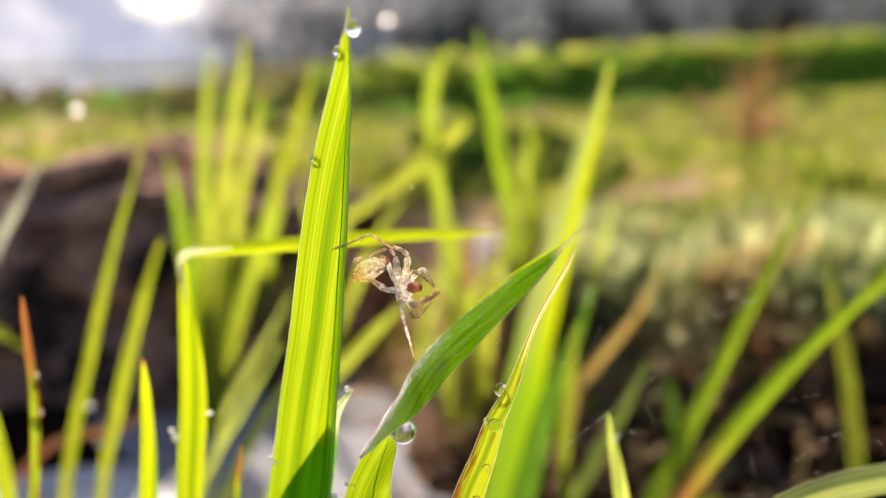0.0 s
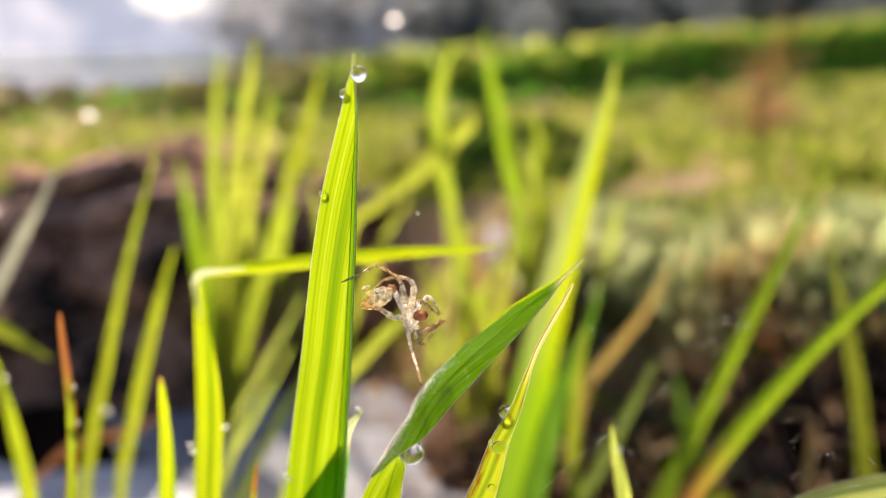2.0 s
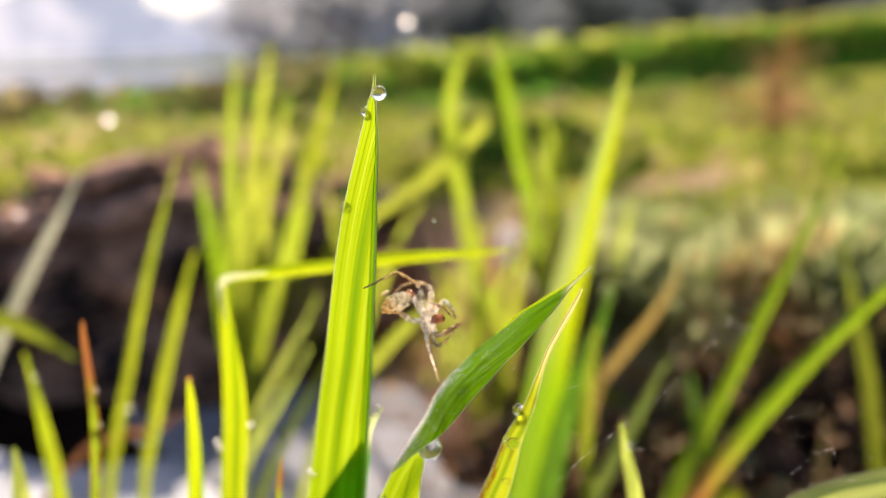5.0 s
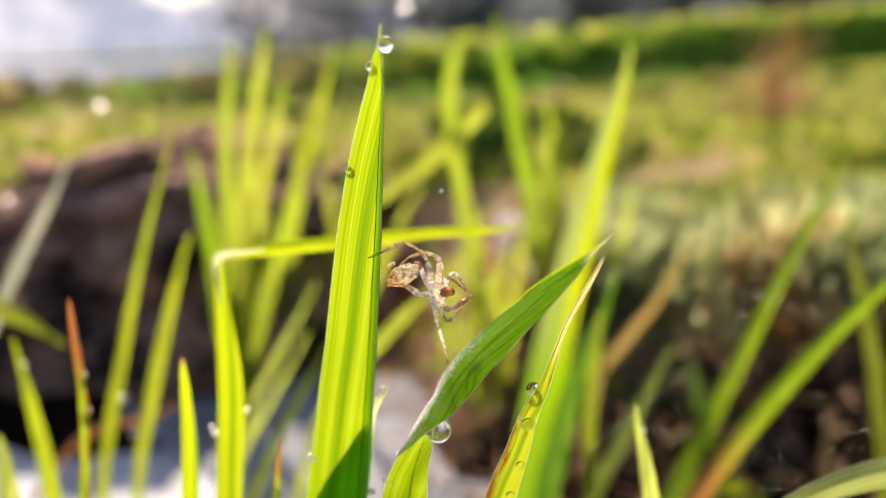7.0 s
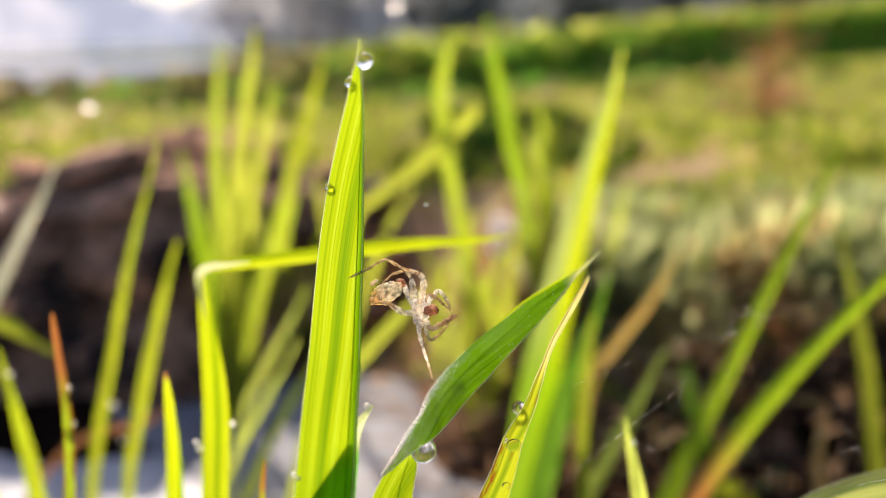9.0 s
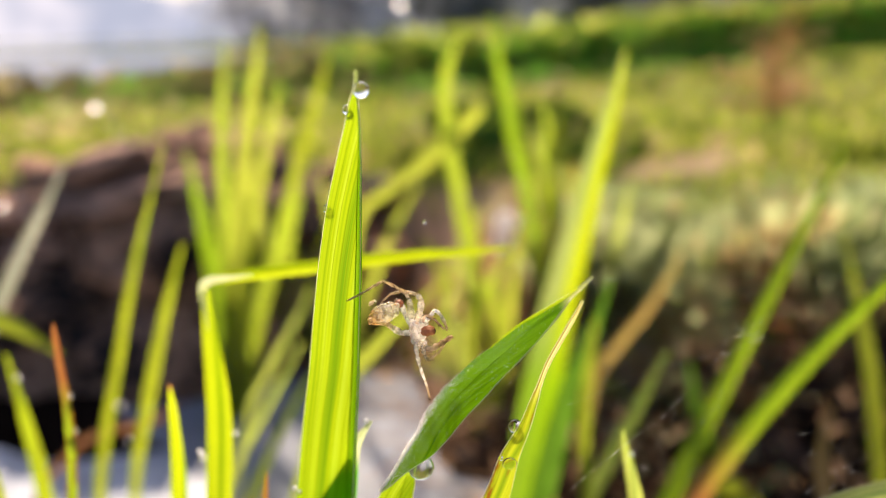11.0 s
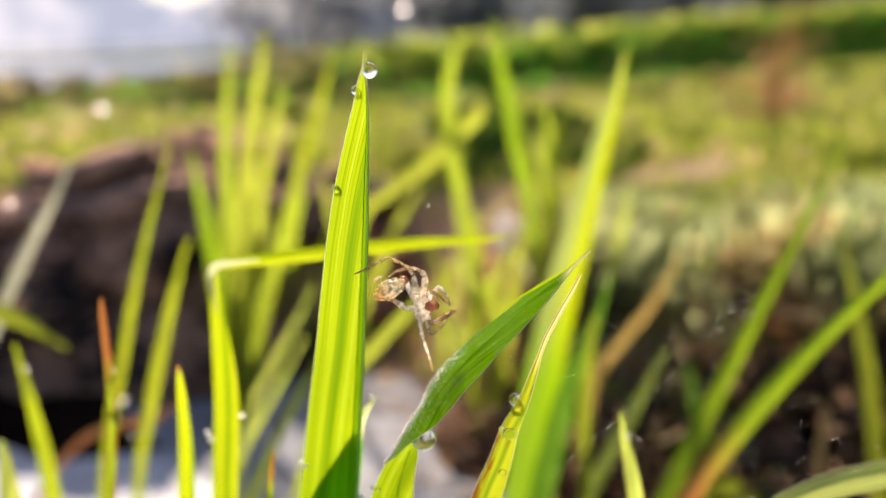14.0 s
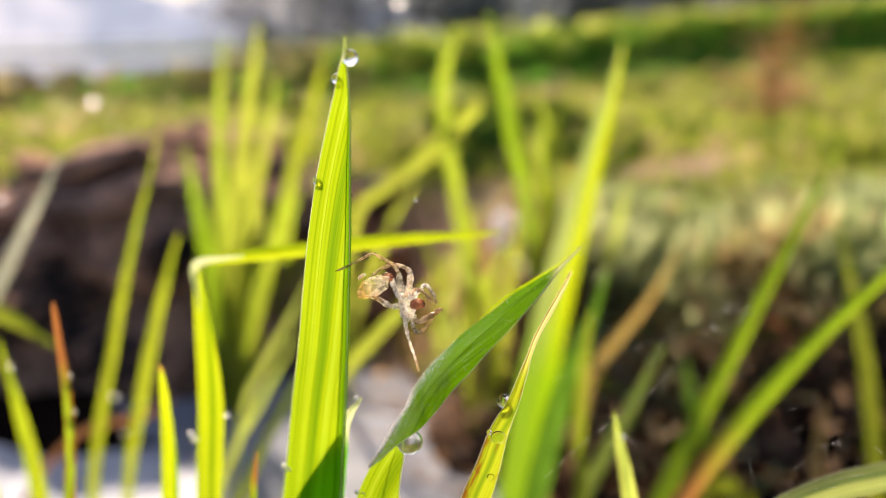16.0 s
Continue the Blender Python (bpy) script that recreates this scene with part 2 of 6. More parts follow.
def bright_spot():
    """White and translucent, to brighten the lump that stands in for a bright spot."""
    m = Nodes("milky_pebble")
    where = m.tree.nodes.new("ShaderNodeTexCoord").outputs["Object"]
    tone = m.ramp(m.noise(where, 80.0, 4.0), (0.35, (0.75, 0.73, 0.74)), (0.65, (0.95, 0.94, 0.94)))
    c = m.add("MixShader", (1, m.add("BsdfDiffuse", (0, tone)).outputs[0]), (2, m.add("BsdfTranslucent", (0, tone)).outputs[0]), Fac=0.6)
    return m.done(c.outputs[0])


SPOT_WHITE = bright_spot()
BARK = plain("bark", (0.05, 0.04, 0.03), (0.14, 0.11, 0.08), 6, 0.9, 0.8, 0.02)


def ground_material():
    """Wet soil near, and green thatch where the field and the bund lie."""
    m = Nodes("paddy_ground")
    where = m.tree.nodes.new("ShaderNodeTexCoord").outputs["Object"]
    big, small = m.noise(where, 5.0, 4.0), m.noise(where, 60.0, 5.0, 0.65)
    both = m.math("ADD", m.math("MULTIPLY", big, 0.6), m.math("MULTIPLY", small, 0.4))
    mud = m.ramp(both, (0.40, (0.006, 0.004, 0.003)), (0.54, (0.015, 0.009, 0.006)), (0.70, (0.10, 0.055, 0.032)))
    thatch = m.ramp(both, (0.34, (0.06, 0.08, 0.012)), (0.5, (0.15, 0.18, 0.025)), (0.66, (0.26, 0.22, 0.07)))
    earth = m.ramp(both, (0.36, (0.28, 0.17, 0.12)), (0.64, (0.52, 0.35, 0.26)))
    green = m.add("Attribute", attribute="greenness").outputs["Fac"]
    bare = m.add("Attribute", attribute="bareness").outputs["Fac"]
    tone = m.mix(bare, m.mix(green, mud, thatch), earth)
    p = m.add("BsdfDiffuse", (0, tone), ("Normal", m.bump(both, 0.8, 0.006)), Roughness=0.6)
    return m.done(p.outputs[0])


GROUND = ground_material()


def puddle_material(name, rough, scale, strength, glare_tone=1.0):
    m = Nodes(name)
    where = m.tree.nodes.new("ShaderNodeTexCoord").outputs["Object"]
    ripple = m.noise(m.scaled(where, 1, 0.5, 1), scale, 3.0)
    # the pale silt colour also stands in for sky glare on the water
    silt_glare = m.ramp(m.noise(where, scale * 0.8, 4.0), (0.40, tuple(c * glare_tone for c in (0.25, 0.265, 0.295))), (0.60, tuple(c * glare_tone for c in (0.37, 0.385, 0.42))))
    p = m.add("BsdfPrincipled", ("Base Color", silt_glare), ("Normal", m.bump(ripple, strength, 0.01)), Roughness=rough, IOR=1.33, Specular_IOR_Level=0.4)
    return m.done(p.outputs[0])


PUDDLE = puddle_material("silty_water", 0.4, 40, 0.2, 1.02)
DIM_PUDDLE = puddle_material("clearer_water", 0.2, 25, 0.2, 0.60)
FAR_WATER = puddle_material("paddy_water", 0.06, 0.5, 0.1, 0.5)


def tuft_material(name, face, glow, straw, share, shine=0.15, patches=20.0):
    """Massed grass or foliage: each blade its own tone."""
    m = Nodes(name)
    one = m.tree.nodes.new("ShaderNodeNewGeometry").outputs["Random Per Island"]
    where = m.tree.nodes.new("ShaderNodeTexCoord").outputs["Object"]
    patch = m.noise(where, patches, 4.0, 0.6)
    pick = m.math("ADD", m.math("MULTIPLY", one, 0.4), m.math("MULTIPLY", m.math("SUBTRACT", patch, 0.28), 1.55))
    top = m.ramp(pick, (0.2, tuple(c * 0.22 for c in face)), (0.55, face), (share, tuple(c * 1.3 for c in face)), (min(1, share + 0.08), straw))
    lit = m.ramp(pick, (0.2, tuple(c * 0.22 for c in glow)), (0.55, glow), (share, tuple(min(1, c * 1.2) for c in glow)), (min(1, share + 0.08), tuple(min(1, c * 1.3) for c in straw)))
    diffuse = m.add("BsdfDiffuse", (0, top))
    trans = m.add("BsdfTranslucent", (0, lit))
    body = m.add("MixShader", (1, diffuse.outputs[0]), (2, trans.outputs[0]), Fac=0.5)
    gloss = m.add("BsdfGlossy", Roughness=0.45)
    edge = m.add("LayerWeight", Blend=0.25).outputs["Facing"]
    coat = m.add("MixShader", (0, m.math("MULTIPLY", m.math("POWER", edge, 3.0), shine)), (1, body.outputs[0]), (2, gloss.outputs[0]))
    return m.done(coat.outputs[0])


TURF = tuft_material("field_grass", (0.11, 0.165, 0.025), (0.46, 0.53, 0.065), (0.48, 0.33, 0.20), 0.70)
BUND_GRASS = tuft_material("bund_grass", (0.03, 0.23, 0.02), (0.31, 0.62, 0.06), (0.44, 0.32, 0.12), 0.90)
# haze is put into these leaf greys, more into the first
HAZED_FOLIAGE = tuft_material("pale_tree_leaves", (0.55, 0.56, 0.58), (0.76, 0.77, 0.78), (0.56, 0.55, 0.55), 0.9, 0.15, 0.6)
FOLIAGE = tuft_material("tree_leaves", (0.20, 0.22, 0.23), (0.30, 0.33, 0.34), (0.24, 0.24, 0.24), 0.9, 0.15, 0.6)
WEED = tuft_material("dry_weed", (0.44, 0.27, 0.14), (0.74, 0.45, 0.22), (0.66, 0.46, 0.26), 0.75, 0.01)


def skin_material(name, tone, clear, brown):
    """The cast skin: thin, milky, half see-through, browner towards the ends."""
    m = Nodes(name)
    where = m.tree.nodes.new("ShaderNodeTexCoord").outputs["Object"]
    mottle = m.noise(where, 900.0, 3.0)
    stain = m.add("Attribute", attribute="stain").outputs["Fac"]
    base = m.mix(m.math("MULTIPLY", stain, 0.9), m.ramp(mottle, (0.30, brown), (0.42, tuple(c * 0.92 for c in tone)), (0.6, tone)), brown)
    lace = m.ramp(m.noise(where, 1500.0, 2.0), (0.36, max(0.05, clear - 0.25)), (0.64, min(0.95, clear + 0.3)))
    see = m.add("BsdfTransparent", (0, m.mix(0.3, (1, 1, 1), base)))
    wax = m.add("BsdfPrincipled", ("Base Color", base), ("Normal", m.bump(mottle, 1.0, 0.0003)), Roughness=0.13, Subsurface_Weight=1.0, Subsurface_Scale=0.002)
    wax.inputs["Subsurface Radius"].default_value = (1.0, 0.8, 0.55)
    film = m.add("BsdfTranslucent", (0, base))
    wax = m.add("MixShader", (1, wax.outputs[0]), (2, film.outputs[0]), Fac=0.68)
    thin = m.add("MixShader", (1, wax.outputs[0]), (0, lace), (2, see.outputs[0]))
    return m.done(thin.outputs[0])


BRISTLE = plain("bristle_brown", (0.05, 0.025, 0.012), (0.12, 0.06, 0.03), 900, 0.5, 0.1, 0.0001)
SKIN = skin_material("cast_skin", (1.0, 0.94, 0.84), 0.48, (0.56, 0.36, 0.17))
SKIN_CLEAR = skin_material("clear_skin", (1.0, 0.91, 0.68), 0.82, (0.80, 0.50, 0.14))
SKIN_GOLD = skin_material("golden_skin", (0.98, 0.88, 0.70), 0.52, (0.50, 0.35, 0.18))
SKIN_DUSKY = skin_material("dusky_skin", (0.72, 0.56, 0.41), 0.36, (0.38, 0.24, 0.14))
SKIN_BROWN = skin_material("brown_skin", (0.52, 0.24, 0.13), 0.15, (0.18, 0.06, 0.03))


def silk_material():
    m = Nodes("silk")
    p = m.add("MixShader", (1, m.add("BsdfPrincipled", Base_Color=(0.9, 0.88, 0.83, 1), Roughness=0.2).outputs[0]), (2, m.add("BsdfTranslucent", Color=(0.95, 0.92, 0.86, 1)).outputs[0]), Fac=0.6)
    t = m.add("BsdfTransparent")
    where = m.tree.nodes.new("ShaderNodeTexCoord").outputs["Object"]
    # glints are put in as random opaque stretches of the thread
    glint = m.ramp(m.noise(where, 1300.0, 2.0), (0.40, 0.10), (0.54, 0.40), (0.62, 1.0))
    c = m.add("MixShader", (0, glint), (1, t.outputs[0]), (2, p.outputs[0]))
    return m.done(c.outputs[0])


SILK = silk_material()


# ---- the large structure ----
def smooth(a, b, v):
    k = min(1.0, max(0.0, (v - a) / (b - a)))
    return k * k * (3 - 2 * k)


def bund_line(x):
    """Where the crest of the bund runs: it swings away from the camera."""
    x = min(x, 2.6)
    return 1.95 + (0.88 if x > 0 else 0.22) * x


def bund_height(x):
    x = max(-1.2, min(2.6, x))
    return (0.070 + (0.052 if x > 0 else 0.09) * x) * (1 + 0.16 * noise.noise(Vector((x * 4, 3.0, 0.0)))) * smooth(-0.95, -0.6, x)


def height(x, y):
    """The lie of the land: wet mud, a low step up to the field, the bund, level land beyond."""
    n = noise.noise(Vector((x * 7, y * 7, 0.0))) * 0.5 + noise.noise(Vector((x * 23, y * 23, 3.0))) * 0.25
    near = math.exp(-((x * x + y * y) / 9.0))
    edge = y + 0.04 * noise.noise(Vector((x * 5, 1.7, 0.0))) + 0.075 * smooth(0.05, 0.22, x)
    k = smooth(-0.03, 0.06, x)
    rise = smooth(0.315, 0.50, edge) * k + smooth(0.58, 0.74, edge) * (1 - k)
    back = 1 - smooth(-0.4, -0.05, y)
    z = -0.070 + 0.106 * max(rise, back) + 0.014 * n * near
    z -= 0.018 * smooth(0.8, 1.7, y) * (1 - smooth(2.6, 5.0, y))
    at = y - bund_line(x) - 0.05 * noise.noise(Vector((x * 2, 9.0, 0.0)))
    z += bund_height(x) * smooth(-0.05, 0.02, at) * (1 - 0.7 * smooth(0.35, 1.0, at))
    return z


def greenness(x, y):
    edge = y + 0.05 * noise.noise(Vector((x * 6, y * 6, 5.0))) + 0.075 * smooth(0.05, 0.22, x)
    left = smooth(0.60, 0.70, edge)
    right = smooth(0.43, 0.49, edge)
    k = smooth(-0.15, 0.05, x)
    return left * (1 - k) + right * k


def bareness(x, y):
    n = noise.noise(Vector((x * 9, y * 9, 8.0))) * 0.4
    along, over = (x - 0.205) * 0.75 + (y - 0.68) * 0.66, (y - 0.68) * 0.75 - (x - 0.205) * 0.66
    d = math.hypot(along / 0.12, over / 0.05)
    wet = 1 - smooth(0.6, 1.2, math.hypot(x / 0.075, (y - 0.47) / 0.10) + n)
    bank = smooth(0.335, 0.39, y) * smooth(0.05, 0.08, x) * (1 - 0.7 * smooth(0.17, 0.24, x)) * smooth(-0.35, 0.2, noise.noise(Vector((x * 13, y * 20, 2.0)))) * (1 - smooth(0.5, 0.53, y))
    flat = 1 - smooth(0.7, 1.15, math.hypot((x + 0.02) / 0.075, (y - 0.60) / 0.11) + n)
    return max((1 - smooth(0.7, 1.1, d + n)) * 0.85, wet * 0.6, bank * 0.9, flat * 0.85)


def mesh_of(name, verts, faces, material, smooth_faces=True):
    me = bpy.data.meshes.new(name)
    me.from_pydata([tuple(v) for v in verts], [], [tuple(f) for f in faces])
    me.materials.append(material)
    if smooth_faces:
        me.polygons.foreach_set("use_smooth", [True] * len(me.polygons))
    me.update()
    return me


def float_layer(me, name, values):
    layer = me.attributes.new(name, "FLOAT", "POINT")
    layer.data.foreach_set("value", list(values))


def spread(stops):
    """Coordinates from stretches of (start, end, count)."""
    out = []
    for a, b, n in stops:
        out += [a + (b - a) * i / n for i in range(n)]
    return out + [stops[-1][1]]


def ground_sheet():
    xs = spread([(-600, -60, 6), (-60, -6, 10), (-6, -1.6, 14), (-1.6, 3.0, 120), (3.0, 6, 10), (6, 60, 10), (60, 600, 6)])
    ys = spread([(-300, -10, 5), (-10, -0.4, 8), (-0.4, 0.25, 8), (0.25, 1.2, 60), (1.2, 4.6, 105), (4.6, 10, 12), (10, 100, 12), (100, 900, 8)])
    verts = [(x, y, height(x, y)) for y in ys for x in xs]
    w = len(xs)
    faces = [(j * w + i, j * w + i + 1, (j + 1) * w + i + 1, (j + 1) * w + i) for j in range(len(ys) - 1) for i in range(w - 1)]
    me = mesh_of("ground", verts, faces, GROUND)
    float_layer(me, "greenness", (greenness(x, y) for x, y, _ in verts))
    float_layer(me, "bareness", (bareness(x, y) for x, y, _ in verts))
    return tagged(new("ground", me), "dark wet paddy mud rising to a grassy field", "ground", kind="structure")


ground_sheet()


def sheet_of_water(name, centre, radii, z, material, label, seed, square=2.0):
    """A flat pool with a wandering shore."""
    rng = random.Random(seed)
    ring = []
    lobes = [(rng.uniform(0, 6.28), rng.uniform(0.05, 0.16), k) for k in (2, 3, 5, 7)]
    for i in range(72):
        a = 2 * math.pi * i / 72
        r = (1 + (0.3 if square > 2 else 1.0) * sum(h * math.sin(k * a + p) for p, h, k in lobes)) * (abs(math.cos(a)) ** square + abs(math.sin(a)) ** square) ** (-1 / square)
        ring.append((radii[0] * r * math.cos(a), radii[1] * r * math.sin(a), 0.0))
    verts = [(0, 0, 0)] + [tuple(0.5 * c for c in v) for v in ring] + ring
    faces = [(0, 1 + i, 1 + (i + 1) % 72) for i in range(72)] + [(1 + i, 73 + i, 73 + (i + 1) % 72, 1 + (i + 1) % 72) for i in range(72)]
    ob = new(name, mesh_of(name, verts, faces, material))
    ob.location = (*centre, z)
    return tagged(ob, label, "water", kind="structure")


sheet_of_water("water_1", (-0.25, 0.285), (0.21, 0.092), -0.0672, PUDDLE, "shallow silty puddle with sky glare put into its colour", 3)
sheet_of_water("water_2", (-0.085, 0.400), (0.115, 0.125), -0.0655, DIM_PUDDLE, "shallow silty puddle with sky glare put into its colour", 5)
sheet_of_water("water_4", (-3.1, 3.6), (2.05, 2.1), 0.056, FAR_WATER, "flooded paddy reflecting the pale sky", 2, 5.0)
sheet_of_water("water_3", (-13.0, 17.0), (11.0, 13.0), 0.052, FAR_WATER, "flooded paddy reflecting the pale sky", 9)


# ---- massed grass ----
def grass_mass(name, spots, material, label):
    """Many bent blades in one mesh. spots: x, y, z, length, width, lean direction, lean."""
    verts, faces = [], []
    for x, y, z, long, wide, turn, lean in spots:
        b = len(verts)
        c, s = math.cos(turn), math.sin(turn)
        ca, sa = math.cos(turn + 1.4), math.sin(turn + 1.4)
        for k, wk in ((0.0, 0.8), (0.45, 1.0), (0.8, 0.6)):
            out, up = lean * long * k * k, long * k * (1 - 0.3 * lean * k)
            px, py, pz = x + c * out, y + s * out, z + up
            h = wide * wk / 2
            verts += [(px - ca * h, py - sa * h, pz), (px + ca * h, py + sa * h, pz)]
        verts.append((x + c * lean * long, y + s * lean * long, z + long * (1 - 0.3 * lean)))
        faces += [(b, b + 1, b + 3, b + 2), (b + 2, b + 3, b + 5, b + 4), (b + 4, b + 5, b + 6)]
    return tagged(new(name, mesh_of(name, verts, faces, material)), label, "grass", kind="stuff")


def field_spots(n, seed):
    rng = random.Random(seed)
    out = []
    while len(out) < n:
        y = 0.36 + 3.0 * rng.random() ** 1.7
        x = rng.uniform(-1, 1) * (0.72 * y + 0.15)
        if rng.random() > greenness(x, y) * (1 - bareness(x, y)) or (abs(x - 0.04) < 0.022 and y < 0.60):
            continue
        if x < -0.95 and y > 1.45 or y > bund_line(x) + 0.02:
            continue
        clump = 0.5 + 0.5 * noise.noise(Vector((x * 12, y * 12, 2.0)))
        if rng.random() > 0.35 + clump:
            continue
        long = rng.uniform(0.012, 0.03) * (0.7 + 0.7 * clump) * (1.25 - 0.7 * smooth(0.7, 1.8, y)) * (0.45 if 0.06 < x < 0.46 and 0.5 < y < 0.68 else 1.0)
        out.append((x, y, height(x, y) - 0.002, long, rng.uniform(0.002, 0.0045) * (1 + 0.4 * y), rng.uniform(0, 6.28), rng.uniform(0.1, 0.9)))
    return out


grass_mass("field_grass", field_spots(27000, 11), TURF, "short sunlit grass and straw covering the field")


def bund_spots(n, seed):
    rng = random.Random(seed)
    out = []
    while len(out) < n:
        x = rng.uniform(-1.1, 2.8)
        y = bund_line(x) - 0.15 + 0.75 * rng.random()
        if rng.random() > 0.15 + bund_height(x) * 6:
            continue
        crest = smooth(-0.05, 0.05, y - bund_line(x))
        out.append((x, y, height(x, y) - 0.004, rng.uniform(0.02, 0.045) * (1 + 0.8 * crest), rng.uniform(0.004, 0.009), rng.uniform(0, 6.28), rng.uniform(0.1, 0.9)))
    return out


grass_mass("bund_grass", bund_spots(15000, 12), BUND_GRASS, "dense grass on the bund, bright along its top and dark on its shaded face")


def fringe_spots(n, seed, middle, wide, long, end=0.55):
    """Straggling growth along the broken edge of the field."""
    rng = random.Random(seed)
    out = []
    while len(out) < n:
        x = rng.uniform(0.02, end)
        y = rng.gauss(middle, wide) - 0.075 * smooth(0.05, 0.22, x)
        clump = 0.5 + 0.5 * noise.noise(Vector((x * 14, y * 14, 6.0)))
        if rng.random() > 0.25 + 0.55 * clump or (x > 0.16 and y < 0.445) or (abs(x - 0.04) < 0.022 and y < 0.60):
            continue
        out.append((x, y, height(x, y) - 0.003, rng.uniform(*long), rng.uniform(0.0015, 0.004), rng.uniform(0, 6.28), rng.uniform(0.3, 1.2)))
    return out


def weed_mass(name, n, seed, material, label, span=(-1.0, 2.8)):
    """Broad-leaved weeds heaped along the bund."""
    rng = random.Random(seed)
    verts, faces = [], []
    for _ in range(n):
        x = rng.uniform(*span)
        at = rng.uniform(-0.13, 0.25)
        lump = 0.5 + 0.5 * noise.noise(Vector((x * 5, at * 6, 4.0)))
        if rng.random() > lump * (0.25 + 4 * bund_height(x)):
            continue
        y = bund_line(x) + at
        p = Vector((x, y, height(x, y) + rng.uniform(0.0, 0.055) * lump))
        u = Vector((rng.gauss(0, 1), rng.gauss(0, 1), rng.gauss(0.2, 0.7))).normalized()
        w = u.orthogonal().normalized()
        s = rng.uniform(0.014, 0.034)
        b = len(verts)
        verts += [p - u * s, p - w * s * 0.45, p + u * s, p + w * s * 0.45]
        faces.append((b, b + 1, b + 2, b + 3))
    return tagged(new(name, mesh_of(name, verts, faces, material, False)), label, "weeds", kind="stuff")


weed_mass("bund_weeds", 12000, 21, BUND_GRASS, "low leafy weeds heaped along the bund")
DRY_WEEDS = tuft_material("dry_weeds", (0.14, 0.13, 0.06), (0.30, 0.26, 0.10), (0.40, 0.30, 0.18), 0.75, 0.02)
weed_mass("withered_weeds", 7000, 24, DRY_WEEDS, "withered brown weeds on the low end of the bund", (-1.15, -0.1))


def leaf_scatter(name, n, seed, material, label, xs, ys, high, sizes, on_bund=False):
    """Loose broad leaves standing in clumps on the ground."""
    rng = random.Random(seed)
    verts, faces = [], []
    while len(faces) < n:
        cx, cy = rng.uniform(*xs), rng.uniform(*ys)
        if on_bund:
            cy += bund_line(cx)
        elif cy > bund_line(cx) - 0.1 or (cx < -0.9 and cy > 1.4) or bareness(cx, cy) > 0.3:
            continue
        for _ in range(rng.randrange(4, 14)):
            x, y = cx + rng.gauss(0, 0.018), cy + rng.gauss(0, 0.018)
            p = Vector((x, y, height(x, y) + rng.uniform(0.004, high)))
            u = Vector((rng.gauss(0, 1), rng.gauss(0, 1), rng.gauss(0.2, 0.7))).normalized()
            w = u.orthogonal().normalized()
            s = rng.uniform(*sizes)
            b = len(verts)
            verts += [p - u * s, p - w * s * 0.45, p + u * s, p + w * s * 0.45]
            faces.append((b, b + 1, b + 2, b + 3))
    return tagged(new(name, mesh_of(name, verts, faces, material, False)), label, "weeds", kind="stuff")


# brighter than the bund grass: the sunlit crest is put into this colour
CREST = tuft_material("crest_weeds", (0.18, 0.26, 0.04), (0.72, 0.80, 0.14), (0.60, 0.48, 0.20), 0.75, 0.05)
leaf_scatter("crest_weeds", 1900, 51, CREST, "bright yellow-green weeds along the crest of the bund", (-0.3, 2.6), (-0.02, 0.17), 0.08, (0.02, 0.045), True)
leaf_scatter("withered_weeds", 400, 55, DRY_WEEDS, "withered brown weeds at the low end of the bund", (-1.15, -0.25), (-0.1, 0.1), 0.085, (0.014, 0.030), True)
FIELD_WEEDS = tuft_material("field_weeds", (0.22, 0.25, 0.10), (0.62, 0.64, 0.26), (0.58, 0.38, 0.24), 0.58, 0.1, 9.0)
leaf_scatter("field_weeds", 1300, 52, FIELD_WEEDS, "pale and brownish low weeds scattered over the field", (-0.9, 1.6), (0.78, 2.4), 0.03, (0.006, 0.014))
DARK_WEEDS = tuft_material("dark_weeds", (0.02, 0.06, 0.012), (0.10, 0.16, 0.02), (0.2, 0.12, 0.06), 0.9, 0.05, 9.0)
leaf_scatter("dark_weeds", 330, 53, DARK_WEEDS, "dark green low weeds scattered over the field", (-0.9, 1.6), (0.72, 2.4), 0.03, (0.012, 0.028))
# dark leaves added to stand in for shade between the rice leaves
leaf_scatter("dark_weeds", 300, 54, DARK_WEEDS, "dark weeds added for the shaded gaps behind the rice clump", (-0.02, 0.13), (0.60, 0.95), 0.045, (0.010, 0.024))
FRINGE = tuft_material("fringe_grass", (0.36, 0.43, 0.20), (0.72, 0.78, 0.36), (0.58, 0.40, 0.24), 0.74, 0.0)
grass_mass("edge_grass", fringe_spots(5000, 13, 0.478, 0.052, (0.009, 0.024)) + fringe_spots(1300, 14, 0.446, 0.028, (0.014, 0.036), 0.17), FRINGE, "pale straggling grass along the broken field edge")


def straggler_spots(n, seed):
    """Thin tall tufts growing on the face of the bank."""
    rng = random.Random(seed)
    out = []
    while len(out) < n:
        cx, cy = rng.uniform(0.07, 0.27), rng.gauss(0.436, 0.012)
        cy += 0.048 * smooth(0.13, 0.17, cx)
        cy -= 0.075 * smooth(0.05, 0.22, cx)
        if abs(cx - 0.165) < 0.015:
            continue
        for _ in range(8):
            x, y = cx + rng.gauss(0, 0.012), cy + rng.gauss(0, 0.010)
            out.append((x, y, height(x, y) - 0.003, rng.uniform(0.026, 0.062), rng.uniform(0.0014, 0.0034), rng.uniform(0, 6.28), rng.uniform(0.2, 0.9)))
    return out


